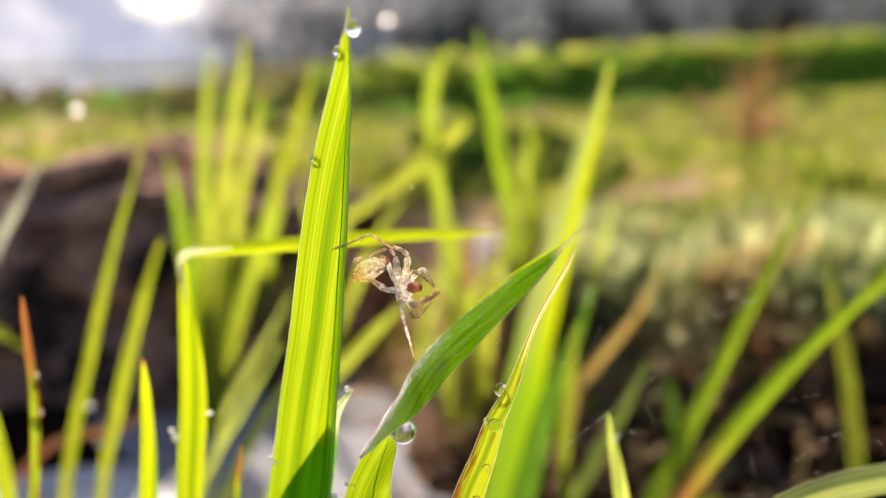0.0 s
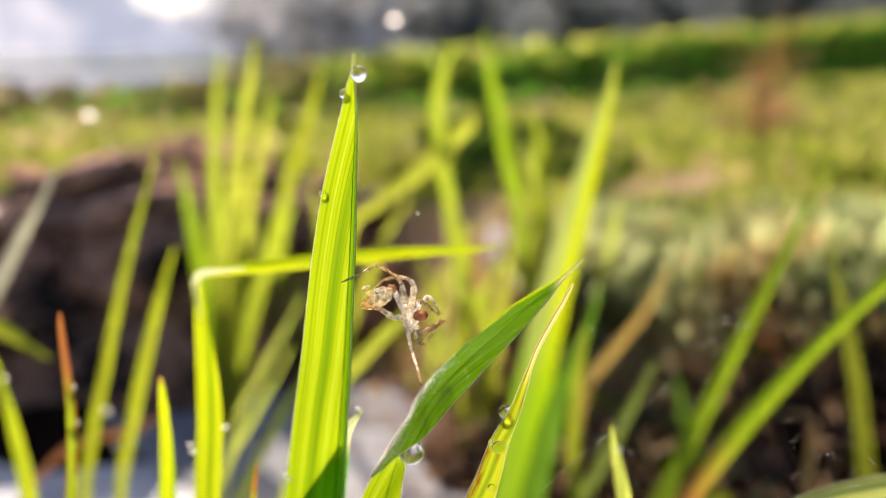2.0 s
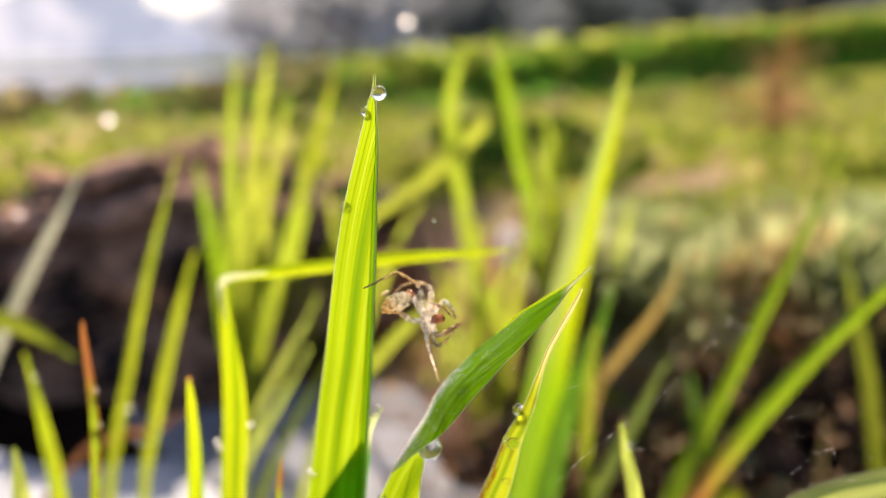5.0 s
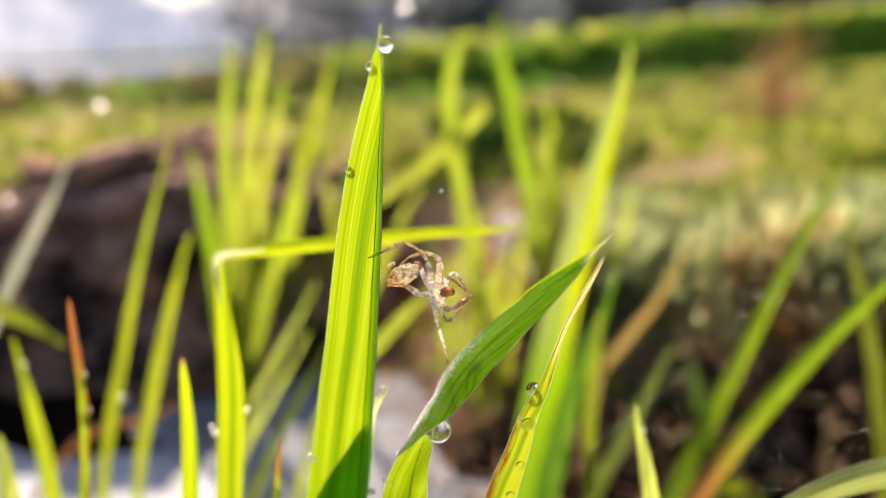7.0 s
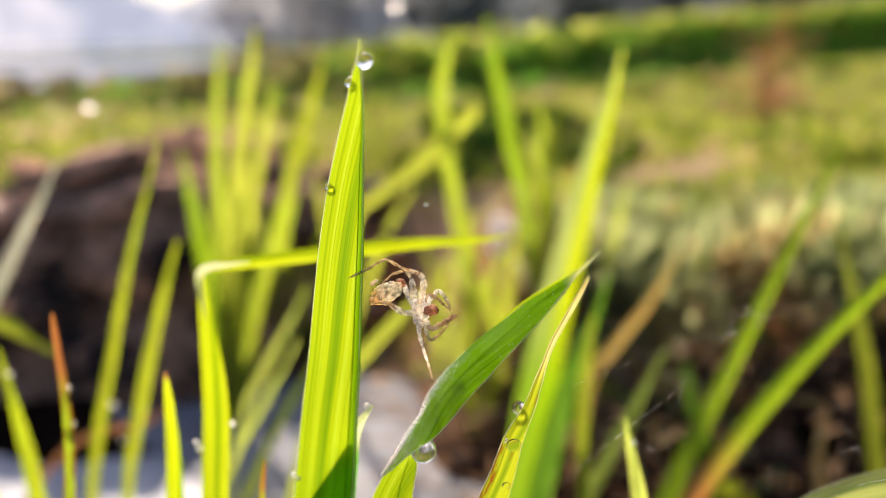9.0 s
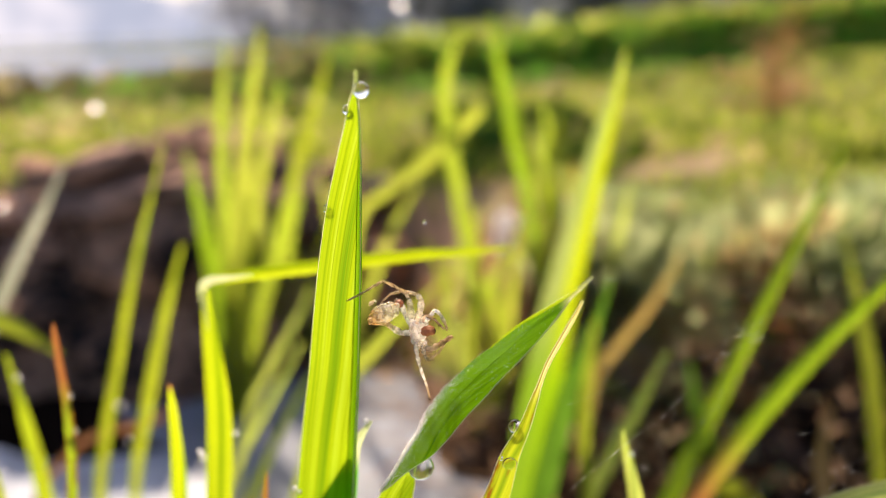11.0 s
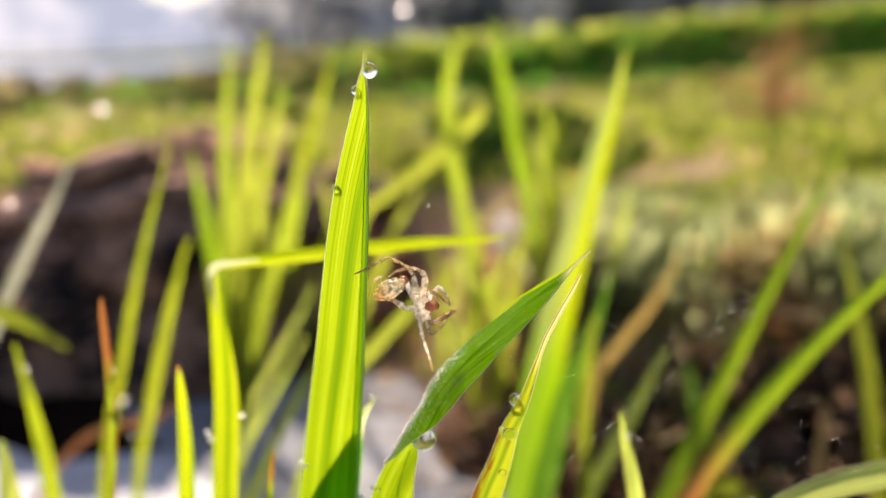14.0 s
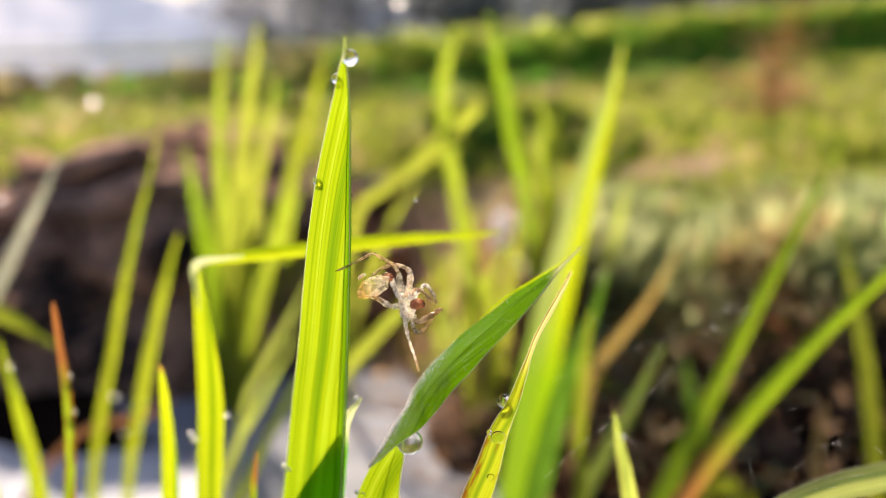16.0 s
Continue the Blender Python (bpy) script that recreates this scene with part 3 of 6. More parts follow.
BANK_GRASS = tuft_material("bank_grass", (0.34, 0.43, 0.20), (0.74, 0.80, 0.38), (0.56, 0.36, 0.18), 0.72, 0.02, 12.0)
grass_mass("bank_grass", straggler_spots(1250, 23), BANK_GRASS, "thin pale grey-green grass growing up the broken bank")


def litter_spots(n, seed):
    """Dead straw lying on the mud."""
    rng = random.Random(seed)
    out = []
    while len(out) < n:
        x, y = rng.uniform(-0.03, 0.5), rng.uniform(0.27, 0.48)
        if rng.random() > 0.25 + smooth(0.33, 0.43, y) or rng.random() > 0.35 + 0.65 * noise.noise(Vector((x * 18, y * 18, 1.0))):
            continue
        out.append((x, y, height(x, y) + 0.001, rng.uniform(0.006, 0.03), rng.uniform(0.001, 0.004), rng.uniform(0, 6.28), rng.uniform(1.2, 2.4)))
    return out


def bank_spots(n, seed):
    """Dead grass hanging over the broken bank."""
    rng = random.Random(seed)
    out = []
    while len(out) < n:
        x = rng.uniform(0.06, 0.20)
        y = rng.gauss(0.435, 0.036) - 0.075 * smooth(0.05, 0.22, x)
        if rng.random() > 0.3 + 0.9 * noise.noise(Vector((x * 20, y * 20, 4.0))):
            continue
        out.append((x, y, height(x, y) - 0.002, rng.uniform(0.010, 0.030), rng.uniform(0.0015, 0.004), rng.uniform(0, 6.28), rng.uniform(0.4, 1.8)))
    return out


DEAD_GRASS = tuft_material("dead_grass", (0.40, 0.26, 0.15), (0.80, 0.52, 0.26), (0.66, 0.58, 0.34), 0.72, 0.02)
def mat_spots(n, seed):
    """Matted straw on the wet ground behind the cast skin."""
    rng = random.Random(seed)
    out = []
    for _ in range(n):
        x, y = rng.uniform(-0.07, 0.075), rng.uniform(0.45, 0.60)
        if abs(x - 0.036) > 0.012:
            out.append((x, y, height(x, y), rng.uniform(0.008, 0.022), rng.uniform(0.0015, 0.004), rng.uniform(0, 6.28), rng.uniform(0.4, 2.0)))
    return out


grass_mass("dead_grass", bank_spots(2300, 19) + mat_spots(1100, 20), DEAD_GRASS, "dead brown grass hanging over the broken bank")
LITTER = tuft_material("mud_litter", (0.17, 0.10, 0.055), (0.30, 0.17, 0.075), (0.46, 0.30, 0.17), 0.72, 0.02)
grass_mass("straw_litter", litter_spots(1900, 17), LITTER, "rotting straw and leaf scraps on the mud")


def crumbs(n, seed):
    """Crumbs and small clods of mud."""
    rng = random.Random(seed)
    ball = bmesh.new()
    bmesh.ops.create_icosphere(ball, subdivisions=2, radius=1.0)
    bv = [v.co.copy() for v in ball.verts]
    bf = [[v.index for v in f.verts] for f in ball.faces]
    ball.free()
    verts, faces = [], []
    for _ in range(n):
        x, y = rng.uniform(-0.4, 0.5), rng.uniform(0.30, 0.56)
        if x < -0.01 and y < 0.5:
            continue
        r = 0.003 + 0.012 * rng.random() ** 3
        o, at, flat = len(verts), Vector((x, y, height(x, y) + r * 0.3)), rng.uniform(0.5, 0.9)
        off = Vector((rng.uniform(0, 50), 0, 0))
        for v in bv:
            p = v * r * (1 + 0.5 * noise.noise(v * 1.6 + off))
            verts.append(at + Vector((p.x, p.y, p.z * flat)))
        faces += [[o + i for i in f] for f in bf]
    return tagged(new("mud_crumbs", mesh_of("mud_crumbs", verts, faces, SOIL)), "brown crumbs of broken mud", "mud", kind="stuff")


crumbs(260, 23)


# ---- distance ----
def tube(rows, sides=8, smoothing=4):
    """A tapered round limb through rows of x, y, z, radius. Returns verts, faces and how far along each vertex lies."""
    pts = curve(rows, smoothing)
    verts, faces, along = [], [], []
    n = len(pts)
    for i, p in enumerate(pts):
        t = (pts[min(i + 1, n - 1)][:3] - pts[max(i - 1, 0)][:3])
        t = Vector(t).normalized()
        a = t.orthogonal().normalized() if i == 0 else (a - t * a.dot(t)).normalized()
        b = t.cross(a)
        for k in range(sides):
            w = 2 * math.pi * k / sides
            verts.append(Vector(p[:3]) + (a * math.cos(w) + b * math.sin(w)) * p[3])
            along.append(i / (n - 1))
        if i:
            o = (i - 1) * sides
            faces += [(o + k, o + (k + 1) % sides, o + sides + (k + 1) % sides, o + sides + k) for k in range(sides)]
    faces += [tuple(reversed(range(sides))), tuple((n - 1) * sides + k for k in range(sides))]
    return verts, faces, along


def curve(rows, steps):
    """A smooth line through rows of numbers (Catmull-Rom)."""
    p = np.array(rows, float)
    p = np.vstack([2 * p[0] - p[1], p, 2 * p[-1] - p[-2]])
    out = []
    for i in range(1, len(p) - 2):
        for k in range(steps):
            t = k / steps
            out.append(0.5 * (2 * p[i] + (p[i + 1] - p[i - 1]) * t + (2 * p[i - 1] - 5 * p[i] + 4 * p[i + 1] - p[i + 2]) * t**2 + (3 * p[i] - p[i - 1] - 3 * p[i + 1] + p[i + 2]) * t**3))
    out.append(p[-2])
    return np.array(out)


def part(name, verts, faces, material, parent, label="", flat=False):
    """One mesh object under a thing; verts are in the thing's own space."""
    ob = new(name, mesh_of(name, verts, faces, material, not flat))
    ob.parent = parent
    return tagged(ob, label)


def tree(x, y, tall, wide, seed):
    rng = random.Random(seed)
    top = new("tree")
    top.location = (x, y, 0)
    v, f, _ = tube([(0, 0, -0.2, 0.2), (0.1, 0, tall * 0.3, 0.15), (0.0, 0.1, tall * 0.6, 0.1), (0, 0, tall * 0.85, 0.03)], 8)
    part("trunk", v, f, BARK, top)
    blobs = []
    for _ in range(6):
        a, h = rng.uniform(0, 6.28), rng.uniform(0.15, 0.7) * tall
        r = wide * rng.uniform(0.3, 0.5)
        end = (math.cos(a) * r, math.sin(a) * r, h + 0.5)
        v, f, _ = tube([(0, 0, h * 0.8, 0.07), (end[0] * 0.5, end[1] * 0.5, h + 0.1, 0.05), (*end, 0.015)], 6)
        part("limb", v, f, BARK, top)
        blobs.append((end, wide * rng.uniform(0.28, 0.42)))
    blobs += [((rng.uniform(-0.4, 0.4) * wide, rng.uniform(-0.4, 0.4) * wide, rng.uniform(0.08, 0.95) * tall), wide * rng.uniform(0.25, 0.4)) for _ in range(14)]
    verts, faces = [], []
    for c, r in blobs:
        for _ in range(34):
            d = Vector((rng.gauss(0, 1), rng.gauss(0, 1), rng.gauss(0, 0.8))).normalized() * r * rng.uniform(0.5, 1.05)
            p = Vector(c) + d
            if p.z < 0.05:
                continue
            u = Vector((rng.gauss(0, 1), rng.gauss(0, 1), rng.gauss(0, 1))).normalized()
            w = u.orthogonal().normalized()
            s = rng.uniform(0.10, 0.2)
            b = len(verts)
            verts += [p - u * s, p - w * s * 0.5, p + u * s, p + w * s * 0.5]
            faces.append((b, b + 1, b + 2, b + 3))
    # trees to the left take the leaf colour with more haze in it
    part("crown", verts, faces, HAZED_FOLIAGE if x < -1.5 else FOLIAGE, top, flat=True)
    return tagged(top, "leafy tree at the far field edge, haze put into its leaf colour" if x < -1.5 else "dark backlit leafy tree at the far field edge", "tree", "trees beyond the bund")


for i in range(12):
    tree(-7.6 + i * 3.1 + 0.6 * math.sin(i * 3.1), 28.5 + 1.5 * math.cos(i * 2.2), 5.6 + 0.6 * math.sin(i * 1.9), 3.2, 80 + i)
for i in range(13):
    tree(-6.5 + i * 2.5 + 0.5 * math.sin(i * 2.3), 23 + 2.2 * math.cos(i * 1.7), 4.6 + 0.7 * math.sin(i * 1.3), 2.6, 40 + i)


for i in range(17):
    shrub = tree(-5.8 + i * 1.7 + 0.4 * math.sin(i * 2.7), 20.5 + 0.6 * math.cos(i * 1.9), 1.9 + 0.4 * math.sin(i * 1.7), 2.0, 120 + i)
    shrub.name = "shrub"
    tagged(shrub, "dark backlit shrub before the far trees", "shrub", "shrubs beyond the bund")


def box(x0, y0, z0, x1, y1, z1):
    v = [(x, y, z) for z in (z0, z1) for y in (y0, y1) for x in (x0, x1)]
    return v, [(0, 2, 3, 1), (4, 5, 7, 6), (0, 1, 5, 4), (2, 6, 7, 3), (0, 4, 6, 2), (1, 3, 7, 5)]


def far_haze():
    """Glowing sheets well beyond the trees: pale morning haze with the shapes of far buildings, and an added grey one.
    """
    m = Nodes("far_haze")
    where = m.tree.nodes.new("ShaderNodeTexCoord").outputs["Object"]
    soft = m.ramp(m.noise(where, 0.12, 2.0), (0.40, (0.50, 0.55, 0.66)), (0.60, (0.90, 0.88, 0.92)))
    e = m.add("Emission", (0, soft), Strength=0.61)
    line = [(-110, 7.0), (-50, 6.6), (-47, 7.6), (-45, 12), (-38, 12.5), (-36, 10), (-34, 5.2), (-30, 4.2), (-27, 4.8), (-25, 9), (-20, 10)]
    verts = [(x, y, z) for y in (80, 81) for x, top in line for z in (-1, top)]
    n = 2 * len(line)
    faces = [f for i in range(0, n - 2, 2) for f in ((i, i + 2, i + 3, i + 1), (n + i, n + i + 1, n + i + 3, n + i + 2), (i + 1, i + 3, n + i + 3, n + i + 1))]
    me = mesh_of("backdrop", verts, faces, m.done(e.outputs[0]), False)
    tagged(new("backdrop", me), "glowing sheet of pale lilac haze with faint far buildings", "haze", kind="structure")
    # added glowing sheet, not a hill: it lightens the gaps between the trees
    m = Nodes("far_hills")
    where = m.tree.nodes.new("ShaderNodeTexCoord").outputs["Object"]
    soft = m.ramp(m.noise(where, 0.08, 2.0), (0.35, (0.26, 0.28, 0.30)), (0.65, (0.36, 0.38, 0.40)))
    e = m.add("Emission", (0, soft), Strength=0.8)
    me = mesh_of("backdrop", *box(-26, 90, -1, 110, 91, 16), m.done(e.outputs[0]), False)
    tagged(new("backdrop", me), "glowing grey sheet added behind the trees as haze", "haze", kind="structure")


far_haze()


# ---- clods ----
def clod(name, x, y, size, seed, material, label, category="clod", at=None, lumps=0, ledges=()):
    """A rough lump, sunk a little into the mud."""
    bm = bmesh.new()
    bmesh.ops.create_icosphere(bm, subdivisions=5, radius=1.0)
    for v in bm.verts:
        p = v.co.copy()
        d = 0.30 * noise.noise(p * 1.3 + Vector((seed, 0, 0))) + 0.24 * noise.noise(p * 3.1 + Vector((0, seed, 0))) + 0.13 * noise.noise(p * 7.5) + 0.03 * noise.noise(p * 17)
        d += 0.17 * noise.noise(Vector((p.x * 1.1, p.y * 1.1 + seed, p.z * 6.5 + p.x * 1.5))) if lumps else 0.0
        v.co = p * (1 + d)
    high = max(v.co.z for v in bm.verts)
    for v in bm.verts:
        v.co = Vector((v.co.x * size[0], v.co.y * size[1], v.co.z * size[2] / high))
    rng = random.Random(seed)
    crust = [v.co.copy() for v in bm.verts if v.co.z > 0 and v.co.y < 0.3 * size[1]]
    body = bpy.data.meshes.new(name)
    bm.to_mesh(body)
    bm.free()
    body.materials.append(material)
    body.polygons.foreach_set("use_smooth", [True] * len(body.polygons))
    ob = new(name, body if not lumps else None)
    ob.location = (x, y, height(x, y) if at is None else at)
    if lumps:
        core = new("core", body)
        core.parent = ob
        ball = bmesh.new()
        bmesh.ops.create_icosphere(ball, subdivisions=3, radius=1.0)
        shape = [v.co.copy() for v in ball.verts]
        sides = [[v.index for v in f.verts] for f in ball.faces]
        ball.free()
        for _ in range(lumps):
            p, r = rng.choice(crust), rng.uniform(0.10, 0.24) * size[2]
            off = Vector((rng.uniform(0, 40), 0, 0))
            verts = [p * 0.97 + Vector((q.x * 1.5, q.y, q.z * 0.6)) * r * (1 + 0.5 * noise.noise(q * 1.5 + off) + 0.2 * noise.noise(q * 4 + off)) for q in shape]
            part("lump", verts, sides, material, ob)
        for k, (lx, ly, lz) in enumerate(ledges):
            # slabs added and placed to fit the view, paler in colour where ledges look lit
            turn = Matrix.Rotation(radians(-16 + 5 * k), 3, "Y") @ Matrix.Rotation(radians(-8), 3, "X")
            off = Vector((7.0 * k, 3.0, 0))
            verts = [Vector((lx - x, ly - y, lz - ob.location.z)) + turn @ Vector((q.x * 0.038, q.y * 0.026, q.z * 0.012)) * (1 + 0.4 * noise.noise(q * 1.6 + off) + 0.15 * noise.noise(q * 5 + off)) for q in shape]
            part("ledge", verts, sides, LEDGE_LIT, ob, "pinkish ledge with its light put into the colour")
    return tagged(ob, label, category)


clod("earth_clod", -0.25, 0.56, (0.16, 0.13, 0.136), 2.0, CLOD, "large dark brown lump of ploughed earth", at=-0.03, lumps=7, ledges=((-0.244, 0.478, 0.087), (-0.222, 0.467, 0.066), (-0.27, 0.474, 0.060), (-0.292, 0.500, 0.026), (-0.330, 0.515, 0.045), (-0.345, 0.520, 0.018)))
clod("earth_clod", -0.135, 0.60, (0.075, 0.085, 0.095), 5.0, CLOD, "smaller dark lump of ploughed earth", at=-0.03, lumps=8)
clod("earth_clod", -0.44, 0.53, (0.11, 0.10, 0.11), 7.0, CLOD, "dark lump of ploughed earth", at=-0.03, lumps=8)
# made-up lump standing in for an unidentified bright spot in the grass
clod("pebble", 0.035, 0.52, (0.010, 0.009, 0.021), 4.0, SPOT_WHITE, "whitish lump standing in for an unidentified bright spot in the grass", "pebble")


# ---- a dry weed on the field ----
def dry_weed(x, y, tall, seed):
    rng = random.Random(seed)
    top = new("dry_weed")
    top.location = (x, y, height(x, y))
    v, f, _ = tube([(0, 0, -0.004, 0.002), (0.004, 0, tall * 0.4, 0.0016), (-0.004, 0.003, tall * 0.8, 0.0012), (0.002, 0, tall, 0.0008)], 6)
    part("stem", v, f, WEED, top)
    verts, faces = [], []
    for k in range(12):
        h, a = tall * rng.uniform(0.05, 0.9), rng.uniform(0, 6.28)
        r = rng.uniform(0.015, 0.07)
        end = Vector((math.cos(a) * r, math.sin(a) * r * 0.6, h + 0.02))
        v, f, _ = tube([(0, 0, h, 0.0012), (end.x * 0.5, end.y * 0.5, h + 0.012, 0.001), (*end, 0.0005)], 5)
        part("branch", v, f, WEED, top)
        for _ in range(6):
            p = end * rng.uniform(0.5, 1.1) + Vector((rng.gauss(0, 0.008), rng.gauss(0, 0.008), rng.gauss(0, 0.01)))
            u = Vector((rng.gauss(0, 1), rng.gauss(0, 1), rng.gauss(0, 1))).normalized()
            w = u.orthogonal().normalized()
            s = rng.uniform(0.004, 0.009)
            b = len(verts)
            verts += [p - u * s, p - w * s * 0.45, p + u * s, p + w * s * 0.45]
            faces.append((b, b + 1, b + 2, b + 3))
    part("leaves", verts, faces, WEED, top, flat=True)
    return tagged(top, "withered reddish brown weed standing in the grass", "weed")


dry_weed(0.462, 1.05, 0.17, 3)
dry_weed(0.50, 1.10, 0.14, 4)
dry_weed(0.42, 0.98, 0.10, 5)
dry_weed(0.405, 0.95, 0.08, 6)


# ---- rice leaves ----
GRID = {}


def leaf(rows, material, label, fold=0.2, rib=0.5, fine=False, dry=0.0, lean=0.0, tilt=0.25, foot=0.0, rust=None, thick=0.0):
    """A leaf blade through rows of x, y, z, width (millimetres), from its base to its tip, with a keel at rib of its
    width.
    dry, foot: how far from the tip and up from the base it has withered; rust: heights between which its first edge has
    rusted;
    thick: how far its colour goes over to the material's flank tint beyond the midrib."""
    slope = fold if isinstance(fold, tuple) else (fold, fold)
    steps, across = (8, 24) if fine else (5, 8)
    pts = curve(rows, steps)
    pts[:, 3] = np.maximum(pts[:, 3], 0.12)
    n = len(pts)
    base = Vector(pts[0][:3]) / 1000
    verts, faces, uvs, dryness, keel, edges, margin, beyond = [], [], [], [], [], [], [], []
    gone = np.r_[0, np.cumsum(np.linalg.norm(np.diff(pts[:, :3], axis=0), axis=1))]
    whole = gone[-1]
    gone /= whole
    c, s = math.cos(radians(lean)), math.sin(radians(lean))
    for i in range(n):
        t = Vector(pts[min(i + 1, n - 1)][:3] - pts[max(i - 1, 0)][:3]).normalized()
        face = Vector((s, -c, tilt))
        side = t.cross(face).normalized()
        face = side.cross(t).normalized()
        if face.y > 0:
            face = -face
        if side.x < 0 and abs(side.x) > abs(side.z) or (abs(side.x) <= abs(side.z) and side.z > 0):
            side = -side
        wide, mid = pts[i][3] / 1000, Vector(pts[i][:3]) / 1000 - base
        for k in range(across + 1):
            u = k / across
            out = side * (u - 0.5) * wide
            off = math.hypot(u - rib, 0.11) - 0.11
            deep = -wide * (slope[0] if u < rib else slope[1]) * off
            if fine:
                deep += 0.000035 * math.sin(u * 70) * min(1, wide / 0.003)
            verts.append(mid + out + face * deep)
            uvs.append((u * max(0.25, wide / 0.0065), gone[i] * 1.0))
            withered = 1 - smooth(dry * 0.55, dry, (1 - gone[i]) * whole) if dry else 0.0
            dryness.append(max(withered, 1 - smooth(foot * 0.82, foot, gone[i] * whole) if foot else 0.0))
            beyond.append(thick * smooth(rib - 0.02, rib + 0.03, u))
            margin.append(max(0.0, 1 - 2.4 * u) * smooth(rust[0] - 4, rust[0], pts[i][2]) * (1 - smooth(rust[1] - 3, rust[1] + 2, pts[i][2])) if rust else abs(2 * u - 1))
        keel.append((mid + side * (rib - 0.5) * wide + face * 0.00006, side * max(0.00004, 0.014 * wide), face))
        edges.append((mid - side * 0.5 * wide - face * (slope[0] * wide * rib), mid + side * 0.5 * wide - face * (slope[1] * wide * (1 - rib)), side, face, t))
    w = across + 1
    faces = [(j * w + i, j * w + i + 1, (j + 1) * w + i + 1, (j + 1) * w + i) for j in range(n - 1) for i in range(across)]

    def finish(ob):
        layer = ob.data.uv_layers.new(name="along")
        loops = np.empty(len(ob.data.loops), int)
        ob.data.loops.foreach_get("vertex_index", loops)
        layer.data.foreach_set("uv", np.array(uvs)[loops].ravel())
        float_layer(ob.data, "dryness", dryness)
        float_layer(ob.data, "margin", margin)
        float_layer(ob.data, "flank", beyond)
        return ob

    top = new("rice_leaf")
    top.location = base
    GRID[top.name] = (verts, w, n)
    finish(part("blade", verts, faces, material, top))
    v, f = [], []
    for p, s, up in keel:
        v += [p - s, p + up * 0.00004, p + s]
    for i in range(n - 1):
        f += [(3 * i, 3 * i + 1, 3 * i + 4, 3 * i + 3), (3 * i + 1, 3 * i + 2, 3 * i + 5, 3 * i + 4)]
    part("midrib", v, f, material, top)
    if fine:
        rng = random.Random(n)
        for flip, k in ((-1, 0), (1, 1)):
            v, f = [], []
            for i in range(n - 1):
                for j in range(4):
                    p = edges[i][k].lerp(edges[i + 1][k], j / 4)
                    s, up, t = edges[i][2] * flip, edges[i][3], edges[i][4]
                    q = edges[i][k].lerp(edges[i + 1][k], (j + 1) / 4)
                    b = len(v)
                    v += [p - s * 0.00004 + up * 0.00003, q - s * 0.00004 + up * 0.00003, q + s * 0.00005, p + s * 0.00005]
                    f.append((b, b + 1, b + 2, b + 3))
                    for _ in range(2):
                        o = p.lerp(q, rng.random())
                        long = rng.uniform(0.00006, 0.00016)
                        b = len(v)
                        v += [o - t * 0.00003, o + t * 0.00004, o + s * long + t * long * 1.2]
                        f.append((b, b + 1, b + 2))
            part("margin", v, f, LEAF_EDGE, top, "pale rough leaf margin")
    return tagged(top, label, "leaf", "young rice leaves")


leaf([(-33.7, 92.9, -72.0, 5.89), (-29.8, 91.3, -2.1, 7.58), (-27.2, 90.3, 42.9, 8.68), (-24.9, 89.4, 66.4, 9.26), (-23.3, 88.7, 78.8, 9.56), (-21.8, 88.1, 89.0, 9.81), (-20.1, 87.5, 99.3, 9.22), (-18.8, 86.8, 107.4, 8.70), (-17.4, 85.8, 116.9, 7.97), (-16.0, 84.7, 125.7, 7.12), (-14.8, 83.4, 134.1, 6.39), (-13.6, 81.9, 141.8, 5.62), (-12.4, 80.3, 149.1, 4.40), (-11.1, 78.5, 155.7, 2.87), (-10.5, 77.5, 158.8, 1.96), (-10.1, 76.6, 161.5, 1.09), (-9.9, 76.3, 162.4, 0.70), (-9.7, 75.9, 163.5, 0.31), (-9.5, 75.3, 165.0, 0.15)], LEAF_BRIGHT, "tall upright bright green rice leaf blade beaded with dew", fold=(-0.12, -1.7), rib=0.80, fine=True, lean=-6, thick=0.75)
creased_base = leaf([(-22.5, 60.9, -72.0, 3.74), (-18.8, 65.7, -2.0, 4.74), (-16.2, 69.1, 47.7, 5.46), (-13.9, 72.2, 73.7, 5.84), (-12.2, 74.3, 87.3, 6.03), (-11.3, 75.5, 94.4, 6.14), (-10.4, 76.6, 100.3, 6.23), (-9.5, 77.8, 106.2, 5.75), (-9.0, 78.0, 108.8, 5.05), (-8.2, 78.2, 111.5, 4.07), (-7.4, 78.2, 113.6, 3.32), (-6.9, 78.1, 115.1, 2.44), (-6.6, 77.8, 116.3, 1.57)], LEAF_BRIGHT, "creased green rice leaf", fold=-0.12, rib=0.6, fine=True)
creased_top = leaf([(-10.1, 77.8, 112.6, 0.26), (-8.7, 77.5, 114.5, 1.54), (-7.2, 77.1, 116.8, 2.66), (-6.0, 76.9, 118.5, 3.96), (-4.5, 76.5, 120.7, 5.75), (-3.0, 76.2, 123.1, 7.03), (-1.1, 75.8, 125.8, 7.59), (1.3, 75.2, 128.8, 7.06), (3.6, 74.8, 131.3, 6.3), (5.7, 74.3, 133.5, 5.62), (7.8, 73.7, 135.8, 4.89), (10.1, 73.0, 138.3, 3.38), (12.1, 72.2, 140.6, 1.47), (13.4, 71.6, 142.0, 0.67), (14.6, 71.0, 143.5, 0.28)], LEAF_DARK, "leaf", fold=0.1, rib=0.5, fine=True, lean=-30, tilt=3.0, dry=5.5)
